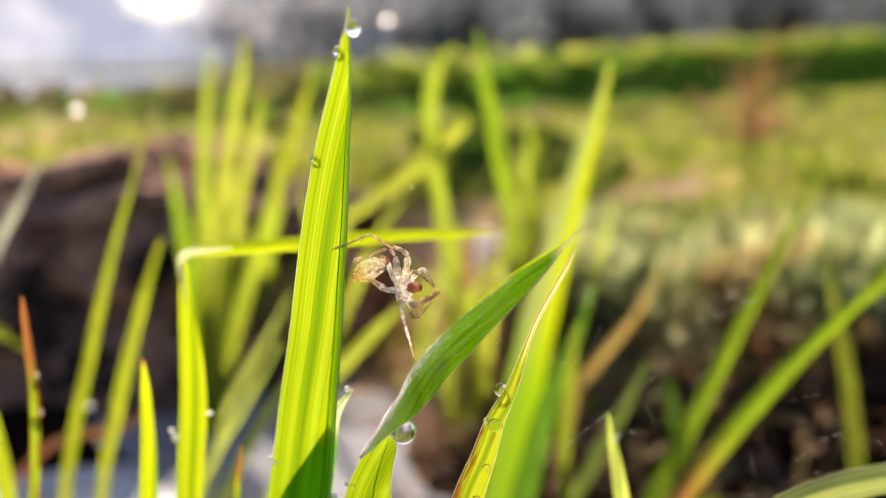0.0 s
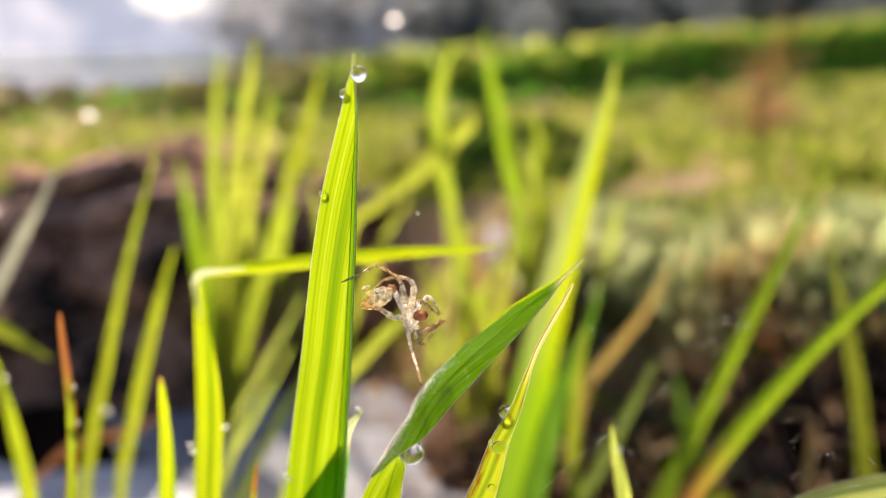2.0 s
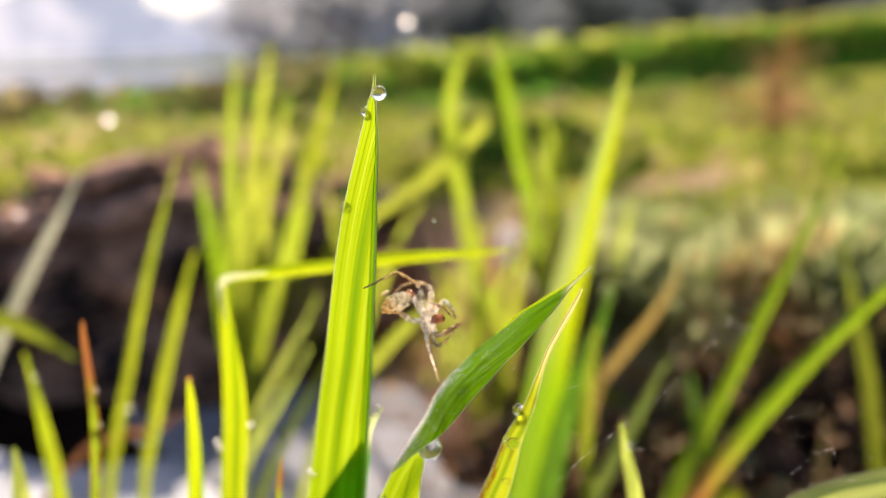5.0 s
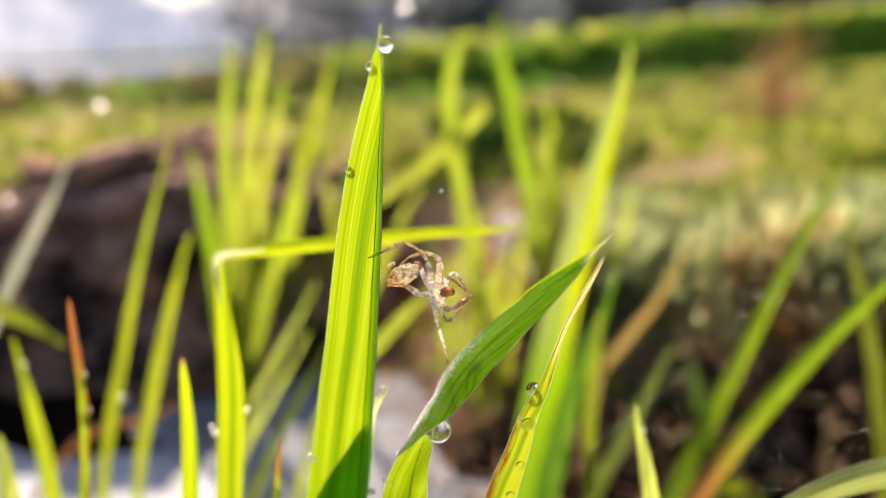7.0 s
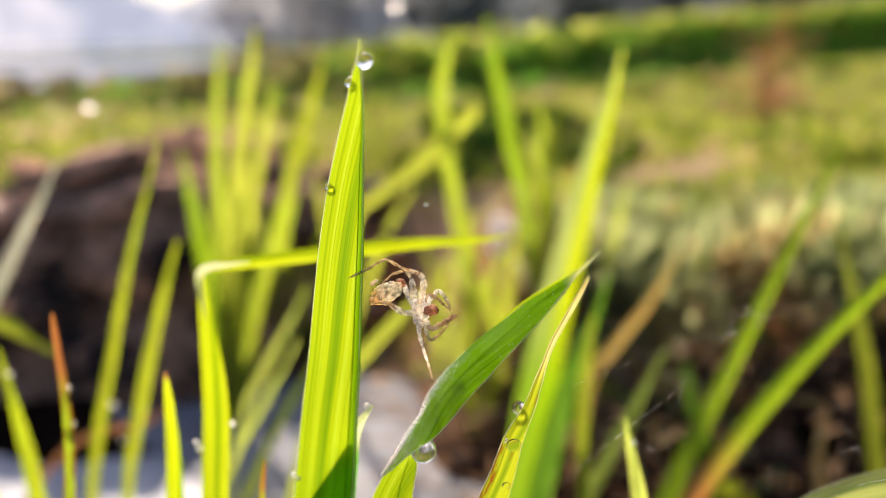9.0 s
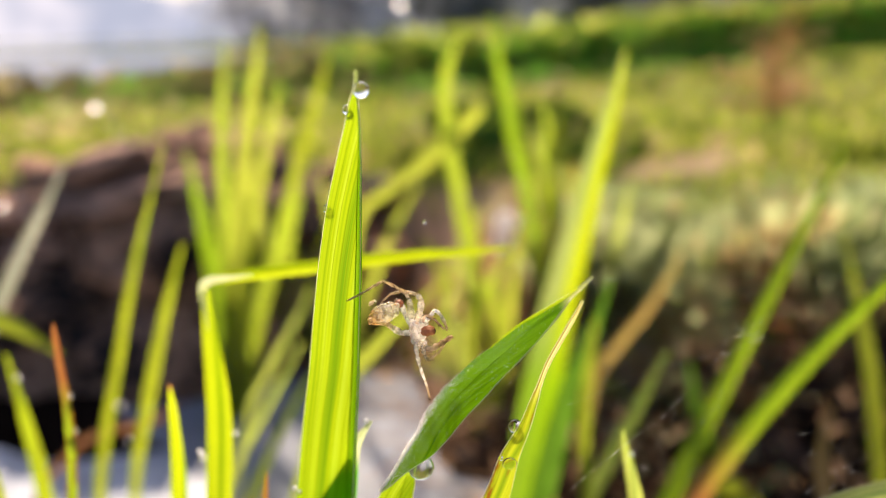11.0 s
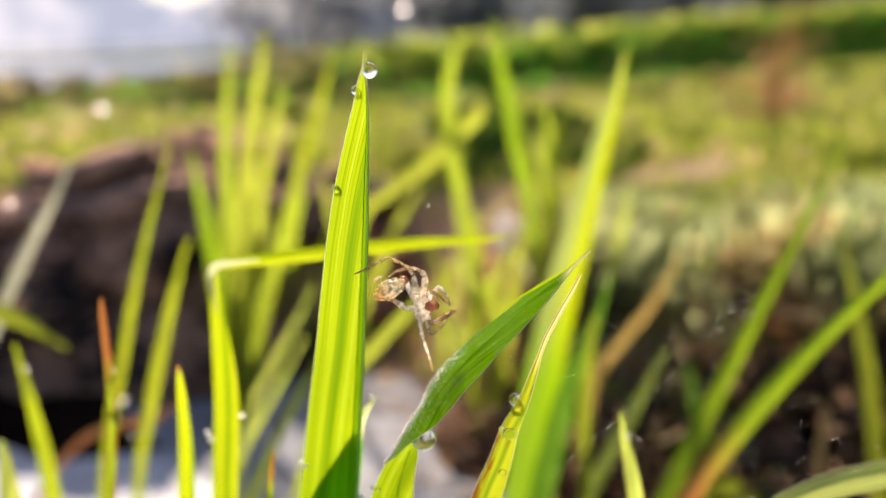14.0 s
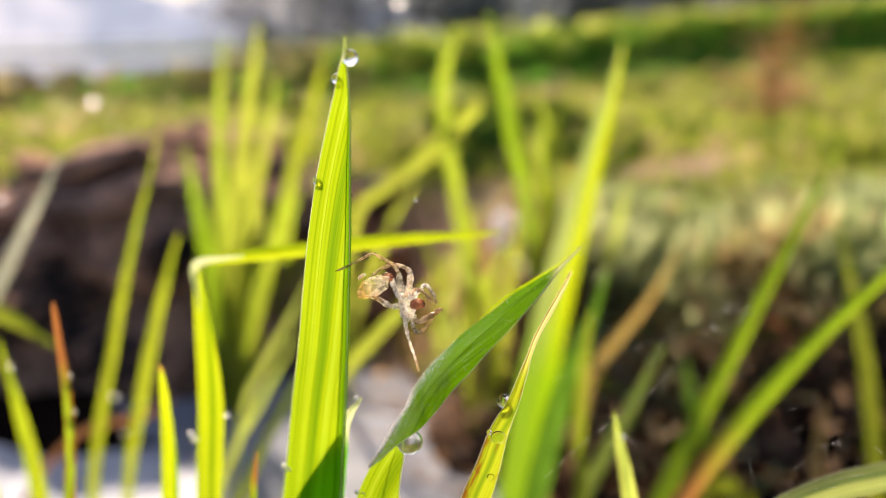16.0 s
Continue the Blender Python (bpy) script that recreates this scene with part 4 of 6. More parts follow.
leaf([(-20.2, 70.4, -72.0, 2.49), (-16.0, 71.7, -27.8, 2.91), (-10.2, 73.4, 34.3, 3.51), (-5.9, 74.7, 66.9, 3.82), (-2.6, 75.7, 83.8, 3.99), (-0.5, 76.3, 92.7, 4.08), (1.4, 76.9, 100.0, 4.15), (3.3, 77.5, 107.3, 3.79), (5.0, 77.5, 112.7, 3.01), (6.3, 77.3, 117.6, 2.32), (8.1, 77.1, 122.0, 1.38), (9.2, 76.6, 126.0, 0.88), (9.7, 75.8, 128.4, 0.53), (10.6, 75.1, 131.6, 0.52), (12.3, 74.6, 135.4, 0.51), (13.2, 73.7, 137.8, 0.38), (13.9, 72.8, 140.1, 0.15)], LEAF_SPOTTED, "narrow yellow-green rice leaf, its rolled tip brown, rust-spotted", fold=0.3, rib=0.25, fine=True, dry=17, rust=(104, 119))
creased_roll = leaf([(7.2, 73.7, 133.2, 0.12), (9.0, 73.1, 135.4, 0.22), (10.9, 72.4, 138.1, 0.26), (12.3, 71.6, 140.6, 0.22), (13.4, 71.0, 142.1, 0.15)], LEAF_EDGE, "rolled", fold=-0.2, rib=0.5)
# added strip: light through the leaf's thin edge is put into its yellow
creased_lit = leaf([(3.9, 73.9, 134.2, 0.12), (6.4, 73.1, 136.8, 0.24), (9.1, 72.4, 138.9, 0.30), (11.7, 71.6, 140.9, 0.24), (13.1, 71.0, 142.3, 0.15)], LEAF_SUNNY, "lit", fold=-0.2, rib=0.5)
snapped_base = leaf([(-50.5, 94.0, -72.0, 2.88), (-49.2, 97.6, -19.9, 3.57), (-48.1, 100.7, 26.1, 4.17), (-47.2, 103.5, 50.2, 4.49), (-46.5, 105.4, 62.8, 4.66), (-45.8, 107.3, 73.3, 4.80), (-45.1, 109.4, 83.7, 4.97), (-44.4, 110.9, 92.4, 5.04), (-43.7, 112.3, 100.7, 5.00), (-43.7, 113.5, 108.0, 4.45), (-43.9, 114.3, 114.3, 3.62), (-44.1, 115.0, 120.4, 2.59), (-44.1, 115.2, 124.5, 1.78), (-44.0, 115.2, 128.0, 1.37)], LEAF_SUNNY, "snapped bright yellow-green rice leaf", fold=0.2, rib=0.8)
snapped_top = leaf([(-44.6, 115.1, 127.9, 1.18), (-42.5, 117.0, 128.0, 1.59), (-38.5, 118.8, 128.0, 2.01), (-31.8, 120.8, 128.1, 2.35), (-23.9, 122.8, 128.3, 2.48), (-15.9, 124.8, 128.5, 2.41), (-7.5, 126.8, 128.6, 2.01), (2.0, 128.8, 128.4, 1.40), (5.3, 130.5, 128.1, 1.09), (9.8, 132.4, 128.1, 0.44)], LEAF_SUNNY, "snapped", fold=0.1, rib=0.5)
swaying_blade = leaf([(-81.3, 98.4, -72.0, 1.53), (-79.4, 100.8, -24.7, 1.86), (-77.5, 103.3, 23.2, 2.19), (-75.9, 105.4, 48.4, 2.37), (-74.7, 106.9, 61.6, 2.47), (-73.6, 108.4, 72.5, 2.54), (-72.4, 110.0, 83.4, 2.30), (-71.3, 111.1, 92.5, 2.07), (-70.5, 111.8, 100.3, 1.94), (-70.3, 112.4, 107.8, 1.72), (-70.2, 112.6, 114.3, 1.40), (-69.9, 112.4, 119.1, 1.08), (-69.2, 111.7, 122.0, 0.39)], LEAF_RUST, "slim green rice leaf with a burnt orange dry tip, swaying", fold=0.3, rib=0.6, dry=19)
leaf([(-56.2, 97.5, -72.0, 2.07), (-55.3, 100.0, -22.4, 2.53), (-54.4, 102.3, 24.8, 2.98), (-53.6, 104.3, 49.6, 3.22), (-53.0, 105.8, 62.6, 3.34), (-52.5, 107.2, 73.4, 3.45), (-51.9, 108.7, 84.2, 3.30), (-51.3, 110.0, 94.2, 2.75), (-51.1, 110.9, 102.8, 1.91), (-50.8, 110.7, 107.8, 1.19), (-50.4, 110.1, 111.3, 0.39)], LEAF_SUNNY, "short pointed bright yellow-green rice leaf", fold=0.2, rib=0.5, dry=1.5)
leaf([(42.8, 96.6, -72.0, 1.81), (39.6, 99.1, -11.7, 2.30), (37.4, 100.9, 31.0, 2.65), (35.3, 102.6, 53.4, 2.83), (33.9, 103.7, 65.1, 2.93), (32.6, 104.7, 74.9, 3.01), (31.1, 105.9, 84.6, 2.78), (30.0, 105.9, 90.3, 2.45), (28.7, 106.0, 96.4, 1.74), (27.7, 105.6, 100.9, 0.95), (26.9, 104.9, 104.2, 0.28)], LEAF_PALE, "short pale green rice leaf tip", fold=0.3, rib=0.4)
leaf([(-37.5, 80.0, -72.0, 0.80), (-35.1, 85.1, 19.7, 1.11), (-34.0, 87.4, 52.5, 1.22), (-33.0, 89.3, 69.7, 1.28), (-32.4, 90.6, 78.7, 1.31), (-31.9, 91.7, 86.1, 1.34), (-31.3, 92.9, 93.6, 1.33), (-30.8, 93.3, 98.4, 1.05), (-30.2, 93.3, 101.9, 0.78), (-29.6, 93.2, 105.1, 0.26)], LEAF_RUST, "short rice leaf with a rusty dry tip", fold=0.3, rib=0.5, dry=8)
# its hidden broad part is shaped to throw the shadow on the tall blade
leaf([(-49.5, 94.7, -72.0, 5.55), (-41.5, 92.9, -9.1, 6.91), (-35.0, 91.4, 42.6, 8.04), (-29.5, 90.2, 69.4, 8.64), (-25.7, 89.3, 83.3, 8.95), (-23.4, 88.8, 90.5, 9.12), (-21.3, 88.4, 96.5, 9.26), (-19.2, 87.9, 102.4, 7.42), (-16.8, 87.4, 108.5, 4.36), (-15.0, 86.8, 113.0, 2.06), (-13.9, 86.8, 114.9, 1.26), (-13.0, 87.0, 116.1, 0.71), (-12.2, 87.3, 117.1, 0.24)], LEAF_BEHIND, "green leaf with a pale curled tip tucked against the tall blade", fold=0.2, rib=0.5, dry=9)
leaf([(174.6, 105.3, -72.0, 2.79), (126.8, 100.9, 27.5, 3.81), (107.7, 99.2, 62.8, 4.22), (93.8, 97.9, 78.8, 4.43), (85.6, 97.2, 86.2, 4.55), (78.4, 96.5, 92.1, 4.64), (70.9, 95.8, 97.5, 4.73), (62.5, 93.7, 98.2, 4.65), (55.5, 91.4, 98.2, 4.22), (49.5, 89.1, 98.1, 3.15), (44.4, 86.9, 98.0, 1.79), (38.3, 84.4, 97.4, 0.24)], LEAF_DULL, "broad pale green leaf arching low over the mud", fold=0.25, rib=0.4, fine=True)
snapped_crease = leaf([(-43.3, 112.5, 120.3, 0.20), (-43.5, 113.0, 122.2, 0.59), (-43.9, 113.8, 125.0, 1.17), (-44.0, 114.4, 127.3, 1.46), (-43.3, 114.6, 128.3, 1.56), (-41.7, 114.8, 128.8, 1.27), (-39.3, 114.8, 129.0, 0.78), (-35.3, 115.0, 129.4, 0.29)], LEAF_BLEACHED, "crease", fold=-0.1, rib=0.5)
for strip, kind_of, words in ((creased_roll, "rolled_edge", "pale rolled leaf edge"), (creased_lit, "thin_edge", "added yellow strip for light through the thin leaf edge")):
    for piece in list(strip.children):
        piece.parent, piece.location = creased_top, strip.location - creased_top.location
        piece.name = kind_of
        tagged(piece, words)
    bpy.data.objects.remove(strip)
for piece in list(snapped_crease.children):
    piece.parent, piece.location = snapped_base, snapped_crease.location - snapped_base.location
    piece.name = "crease"
    tagged(piece, "bleached cream crease of the leaf")
bpy.data.objects.remove(snapped_crease)
for top, bottom, words in ((creased_top, creased_base, "rice leaf creased over, its dull green underside silvered with fine dew"), (snapped_top, snapped_base, "bright yellow-green rice leaf snapped over square")):
    GRID[words] = ([v + top.location for v in GRID[top.name][0]], *GRID[top.name][1:])
    for piece in list(top.children):
        piece.parent = bottom
        piece.location = piece.location + top.location - bottom.location
        piece.name = "bent_" + piece.name.split(".")[0]
    bpy.data.objects.remove(top)
    tagged(bottom, words)
leaf([(-221.7, 257.2, -72.0, 2.22), (-198.9, 258.8, -39.0, 2.61), (-178.0, 260.3, -8.8, 3.15), (-164.1, 261.2, 4.7, 3.43), (-154.9, 261.9, 9.0, 3.58), (-146.8, 262.4, 11.2, 3.70), (-138.4, 263.0, 12.4, 4.30), (-130.0, 264.0, 15.0, 2.89), (-122.0, 265.4, 18.9, 1.65)], LEAF_RED, "reddish withered leaf beside the puddle", fold=0.2)
leaf([(75.4, 397.6, -72.0, 4.34), (76.8, 398.4, -43.9, 7.24), (81.9, 401.5, -7.5, 8.30), (89.1, 404.3, 27.8, 7.62), (94.7, 404.9, 55.5, 4.76), (98.5, 404.2, 79.3, 2.25)], LEAF_PALE, "pale rice leaf in the clump", fold=0.2)
leaf([(23.0, 379.6, -72.0, 4.49), (23.3, 379.9, -61.6, 5.18), (24.2, 381.1, -26.9, 7.49), (26.6, 384.5, 7.7, 7.41), (30.9, 386.6, 38.1, 4.63), (34.5, 386.7, 61.4, 2.19)], LEAF_YELLOW, "yellow-green rice leaf in the clump", fold=0.2)
leaf([(43.7, 180.9, -72.0, 4.02), (55.4, 191.3, -17.9, 5.63), (60.5, 195.9, 0.4, 6.22), (66.8, 201.5, 14.3, 6.70), (74.5, 208.4, 26.9, 6.52), (87.3, 217.7, 47.0, 5.81), (100.4, 227.2, 67.7, 5.07), (112.8, 236.2, 87.0, 4.33), (120.3, 242.5, 97.4, 3.58), (130.0, 250.0, 111.9, 2.30), (139.9, 257.6, 126.7, 1.12)], LEAF_GREEN, "long arching green rice leaf over the dark mud", fold=0.25, rib=0.6)
leaf([(-13.9, 90.1, -72.0, 3.64), (22.9, 123.6, 5.2, 4.99), (37.3, 136.6, 31.5, 5.54), (47.3, 145.7, 42.0, 5.83), (56.5, 154.1, 49.1, 6.07), (66.3, 163.0, 54.6, 6.30), (81.3, 173.5, 65.2, 6.08), (97.2, 183.9, 75.3, 5.85), (110.5, 193.1, 81.6, 5.07), (125.8, 202.7, 89.3, 4.14), (142.6, 212.6, 97.6, 7.42)], LEAF_GREEN, "long bending green rice leaf with an orange base", fold=0.25, rib=0.35, foot=192)
leaf([(177.8, 256.3, -72.0, 3.95), (177.2, 258.9, -46.0, 5.32), (176.6, 261.6, -22.2, 6.58), (175.1, 268.3, 0.8, 6.99), (172.2, 276.4, 28.3, 6.58), (168.4, 283.1, 51.4, 5.02), (164.4, 288.4, 69.8, 2.89), (161.8, 292.5, 83.6, 1.65)], LEAF_OLIVE, "thin faded rice leaf", fold=0.2)
leaf([(62.0, 326.5, -74.2, 5.47), (64.9, 333.4, -33.3, 4.63), (69.4, 336.2, -6.8, 5.32), (79.8, 336.4, 10.6, 5.63), (93.3, 336.9, 28.8, 4.68), (103.6, 337.3, 46.7, 2.80), (109.3, 336.6, 61.6, 1.80)], LEAF_STRAW, "withered orange-brown rice leaf", fold=0.2)
leaf([(36.8, 235.0, -72.0, 3.39), (39.4, 235.3, -53.6, 4.03), (43.0, 235.6, -28.7, 4.92), (47.8, 236.0, -8.2, 5.65), (55.8, 236.8, 11.2, 5.55), (63.4, 236.7, 28.0, 4.75), (69.7, 236.5, 44.3, 2.74), (74.0, 234.8, 55.8, 1.75)], LEAF_PALE, "pale green rice leaf leaning over the mud", fold=0.2)
leaf([(24.0, 277.1, -72.0, 10.16), (25.6, 277.8, -41.2, 16.93), (29.4, 279.6, -15.8, 17.52), (33.5, 282.0, 11.2, 17.21), (39.0, 284.7, 39.7, 16.06), (44.2, 286.5, 64.9, 14.53), (49.4, 287.4, 87.0, 12.63), (54.2, 288.1, 108.4, 10.40), (59.6, 288.5, 129.0, 7.18), (63.7, 288.1, 146.7, 3.20), (65.7, 286.1, 159.5, 0.94)], LEAF_TWOTONE, "wide tall sunlit rice leaf", fold=0.25, rib=0.5, thick=1.0)
leaf([(41.3, 222.0, -72.0, 3.2), (44.3, 222.0, -4.1, 3.8), (42.7, 222.0, 23.1, 4.2), (42.6, 221.0, 48.1, 3.9), (43.7, 220.0, 65.4, 2.8), (44.4, 218.0, 76.4, 1.0)], LEAF_OLIVE, "thin faded yellow rice leaf", fold=0.2)
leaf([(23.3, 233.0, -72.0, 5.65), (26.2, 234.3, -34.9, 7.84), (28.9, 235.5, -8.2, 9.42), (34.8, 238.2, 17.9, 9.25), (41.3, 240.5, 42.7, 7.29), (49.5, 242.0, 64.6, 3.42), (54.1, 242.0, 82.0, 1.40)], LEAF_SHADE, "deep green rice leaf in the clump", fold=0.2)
leaf([(42.0, 394.5, -89.0, 6.29), (45.7, 403.6, -30.6, 6.55), (49.0, 408.1, 12.7, 6.43), (51.8, 412.2, 54.4, 4.58), (52.1, 413.9, 88.4, 2.42), (50.2, 414.3, 118.1, 1.35)], LEAF_OLIVE, "slender pale rice leaf", fold=0.2)
leaf([(47.9, 417.0, -72.0, 4.27), (47.3, 419.6, -22.4, 7.12), (45.6, 427.8, 32.0, 7.58), (41.3, 430.5, 68.0, 8.02), (35.5, 430.9, 96.2, 9.02), (29.6, 431.9, 126.7, 8.21), (24.5, 430.8, 149.8, 5.22), (19.9, 430.3, 175.2, 2.14)], LEAF_FRESH, "upright green rice leaf", fold=0.2)
leaf([(13.3, 411.8, -72.0, 4.12), (12.6, 413.7, -38.9, 6.86), (9.6, 421.8, 8.3, 8.01), (3.0, 426.4, 44.3, 8.52), (-1.7, 429.8, 76.1, 9.01), (-5.5, 431.0, 100.4, 8.89), (-7.4, 432.1, 124.1, 8.78), (-6.3, 432.1, 144.0, 7.05), (-1.3, 431.1, 160.0, 3.28), (7.3, 428.0, 168.6, 1.69)], LEAF_YOUNG, "rice leaf with a nodding tip", fold=0.2)
leaf([(-84.5, 432.5, -72.0, 3.37), (-76, 431, -5.0, 4.6), (-63.4, 425.0, 58.7, 6.5), (-45.0, 424.0, 75.3, 7.6), (-27.1, 422.0, 88.6, 8.6), (-8.0, 420.0, 104.8, 9.2), (7.2, 417.0, 119.7, 8.6), (14.4, 415.0, 125.9, 5.5)], LEAF_YELLOW, "yellow-green rice leaf lying across its neighbours", fold=0.2)
leaf([(16.8, 366.6, -72.0, 4.05), (17.4, 368.2, -34.7, 6.74), (19.4, 373.2, 5.4, 5.79), (17.9, 374.1, 32.3, 3.83), (25.7, 373.3, 52.2, 2.67)], LEAF_YOUNG, "rice leaf in the clump", fold=0.2)
leaf([(7.5, 361.6, -72.0, 4.05), (7.3, 362.4, -53.3, 6.74), (6.2, 367.4, -12.7, 6.27), (8.2, 370.3, 20.4, 3.83), (5.4, 371.1, 46.8, 2.14)], LEAF_YELLOW, "rice leaf in the clump", fold=0.2)
leaf([(-153.3, 414.5, -72.0, 5.27), (-151.4, 415.9, -33.7, 8.79), (-145.0, 420.7, 11.2, 10.15), (-138.8, 425.0, 54.6, 9.97), (-132.2, 426.9, 89.8, 9.78), (-125.0, 428.4, 123.7, 7.95), (-118.1, 428.6, 153.2, 4.51), (-112.8, 425.9, 172.7, 1.39)], LEAF_YELLOW, "tall sunlit rice leaf of a dense tuft", fold=0.2)
leaf([(-153.5, 418.1, -72.0, 4.66), (-152.6, 420.1, -19.6, 7.76), (-149.8, 426.1, 36.0, 8.60), (-146.6, 426.6, 72.5, 8.40), (-143.4, 426.6, 107.4, 7.17), (-138.9, 426.1, 140.8, 4.23), (-133.2, 423.0, 164.8, 1.39)], LEAF_YOUNG, "tall sunlit rice leaf of a dense tuft", fold=0.2)
leaf([(-145.3, 408.6, -72.0, 4.55), (-142.1, 411.0, -15.8, 7.58), (-134.6, 416.8, 31.2, 8.45), (-126.5, 418.2, 63.3, 8.78), (-117.9, 419.2, 94.3, 7.10), (-109.3, 419.0, 121.0, 4.21), (-103.5, 417.6, 143.7, 1.39)], LEAF_YELLOW, "tall sunlit rice leaf of a dense tuft", fold=0.2)
leaf([(-137.2, 406.8, -72.0, 3.64), (-132.6, 409.2, -22.9, 6.07), (-121.1, 415.4, 20.3, 6.98), (-110.0, 419.2, 55.6, 7.86), (-99.2, 421.7, 86.6, 7.73), (-88.4, 423.9, 116.7, 6.64), (-80.4, 423.9, 139.6, 3.89), (-73.2, 423.3, 160.2, 1.39)], LEAF_AMBER, "slanting sunlit rice leaf of a dense tuft", fold=0.2)
leaf([(-150.2, 401.8, -72.0, 5.64), (-150.5, 402.6, -40.9, 7.38), (-150.8, 403.6, -4.8, 9.40), (-151.8, 406.4, 31.2, 10.21), (-153.5, 406.9, 59.6, 8.75), (-155.7, 406.2, 83.9, 4.81), (-157.2, 404.9, 105.8, 1.84)], LEAF_FRESH, "short bright green rice leaf of a dense tuft", fold=0.2)
leaf([(-139.1, 398.4, -72.0, 4.16), (-137.4, 398.9, -56.3, 4.97), (-133.2, 400.0, -18.7, 6.92), (-121.7, 403.1, 17.3, 7.29), (-110.7, 405.0, 48.8, 6.25), (-101.7, 404.5, 73.0, 3.90), (-94.6, 402.9, 93.3, 1.84)], LEAF_YOUNG, "rice leaf of a dense tuft", fold=0.2)
leaf([(-75.8, 406.4, -72.0, 3.56), (-69.9, 406.9, -31.0, 4.91), (-64.5, 407.4, -0.1, 5.94), (-52.6, 408.5, 28.8, 6.32), (-42.9, 407.3, 50.5, 5.00), (-33.6, 405.0, 68.2, 2.70), (-24.6, 401.6, 82.2, 1.39)], LEAF_YELLOW, "rice leaf of a dense tuft", fold=0.2)
leaf([(-143.7, 396.9, -72.0, 5.04), (-140.3, 397.9, -25.2, 8.40), (-131.3, 400.6, 18.4, 8.01), (-125.7, 400.8, 53.8, 5.13), (-124.2, 399.5, 84.6, 1.84)], LEAF_YELLOW, "rice leaf of a dense tuft", fold=0.2)
leaf([(-139.7, 211.7, -72.0, 2.46), (-137.7, 212.9, -44.9, 2.98), (-135.3, 214.3, -13.6, 3.58), (-132.1, 216.2, 12.4, 4.09), (-126.7, 219.5, 37.9, 4.02), (-120.7, 221.3, 58.7, 3.69), (-114.8, 223.0, 79.0, 3.24), (-109.1, 223.9, 96.8, 2.67), (-103.2, 224.2, 112.1, 1.96), (-97.4, 224.3, 127.0, 1.10), (-92.9, 222.9, 137.1, 0.73)], LEAF_AMBER, "long slender rice leaf beside the clod", fold=0.25)
leaf([(-129.6, 216.3, -72.0, 2.46), (-124.6, 217.9, -20.0, 3.34), (-122.0, 218.7, 4.0, 3.74), (-118.0, 220.0, 23.8, 4.09), (-112.7, 221.7, 43.1, 4.43), (-107.1, 223.2, 61.9, 4.36), (-101.2, 224.6, 80.2, 3.28), (-95.9, 224.8, 94.3, 1.96), (-91.6, 223.4, 103.4, 1.01)], LEAF_AMBER, "rice leaf beside the clod", fold=0.25)
leaf([(-227.3, 255.6, -72.0, 3.34), (-213.7, 258.3, -2.4, 4.60), (-207.0, 259.7, 25.9, 5.13), (-198.0, 261.5, 48.2, 5.57), (-186.3, 263.9, 69.3, 5.49), (-176.2, 264.8, 85.5, 5.41), (-166.4, 265.3, 100.3, 4.32), (-157.7, 265.0, 112.5, 2.40), (-150.1, 264.2, 123.5, 1.11)], LEAF_DRY, "bleached dry rice leaf in front of the clod", fold=0.2)
leaf([(-317.7, 230.1, -72.0, 4.11), (-245.2, 229.6, 32.3, 5.53), (-219.5, 229.4, 67.2, 6.18), (-198.5, 229.2, 76.4, 6.52), (-186.6, 229.2, 77.8, 6.70), (-176.6, 229.1, 77.6, 6.85), (-166.7, 229.0, 76.4, 6.85), (-156.8, 228.1, 72.4, 5.38), (-148.9, 226.8, 67.4, 2.85), (-141.4, 225.7, 63.0, 1.37)], LEAF_OLIVE, "drooping olive green rice leaf", fold=0.2)
leaf([(-114.6, 162.5, -72.0, 2.96), (-115.9, 164.4, -20.9, 3.84), (-116.7, 165.6, 11.1, 4.40), (-117.5, 166.7, 28.0, 4.69), (-118.3, 168.0, 41.9, 4.94), (-119.3, 169.5, 55.9, 4.60), (-120.7, 170.8, 69.3, 3.26), (-121.9, 171.6, 80.8, 1.69), (-122.3, 171.4, 89.2, 0.78)], LEAF_MID, "small rice leaf with dew on its edge", fold=0.25)
leaf([(-105.2, 220.6, -72.0, 1.50), (-98.9, 220.9, -35.4, 1.94), (-94.8, 221.1, -11.2, 2.25), (-88.4, 221.5, 8.3, 2.49), (-79.4, 222.0, 26.7, 2.69), (-69.6, 221.7, 42.6, 2.41), (-60.2, 221.3, 57.9, 1.35), (-54.1, 219.5, 69.1, 0.92)], LEAF_PALE, "pale rice leaf leaning over the water", fold=0.2)
leaf([(-118.4, 301.5, -72.0, 2.18), (-109.6, 301.7, -26.4, 3.10), (-102.3, 301.9, -0.7, 3.63), (-89.3, 302.2, 22.6, 3.37), (-76.9, 301.5, 42.7, 2.05), (-67.4, 299.8, 59.6, 1.14)], LEAF_PALE, "pale rice leaf over the water", fold=0.2)
leaf([(-87.9, 264.6, -72.0, 2.73), (-71.5, 264.2, -15.1, 3.76), (-63.7, 264.0, 7.5, 4.19), (-53.6, 263.8, 24.7, 4.55), (-41.0, 263.5, 40.0, 5.07), (-28.7, 262.7, 53.9, 4.60), (-18.0, 261.1, 65.2, 2.39), (-7.7, 259.1, 75.1, 1.13)], LEAF_YELLOW, "yellow-green rice leaf crossing behind the tall blade", fold=0.2)
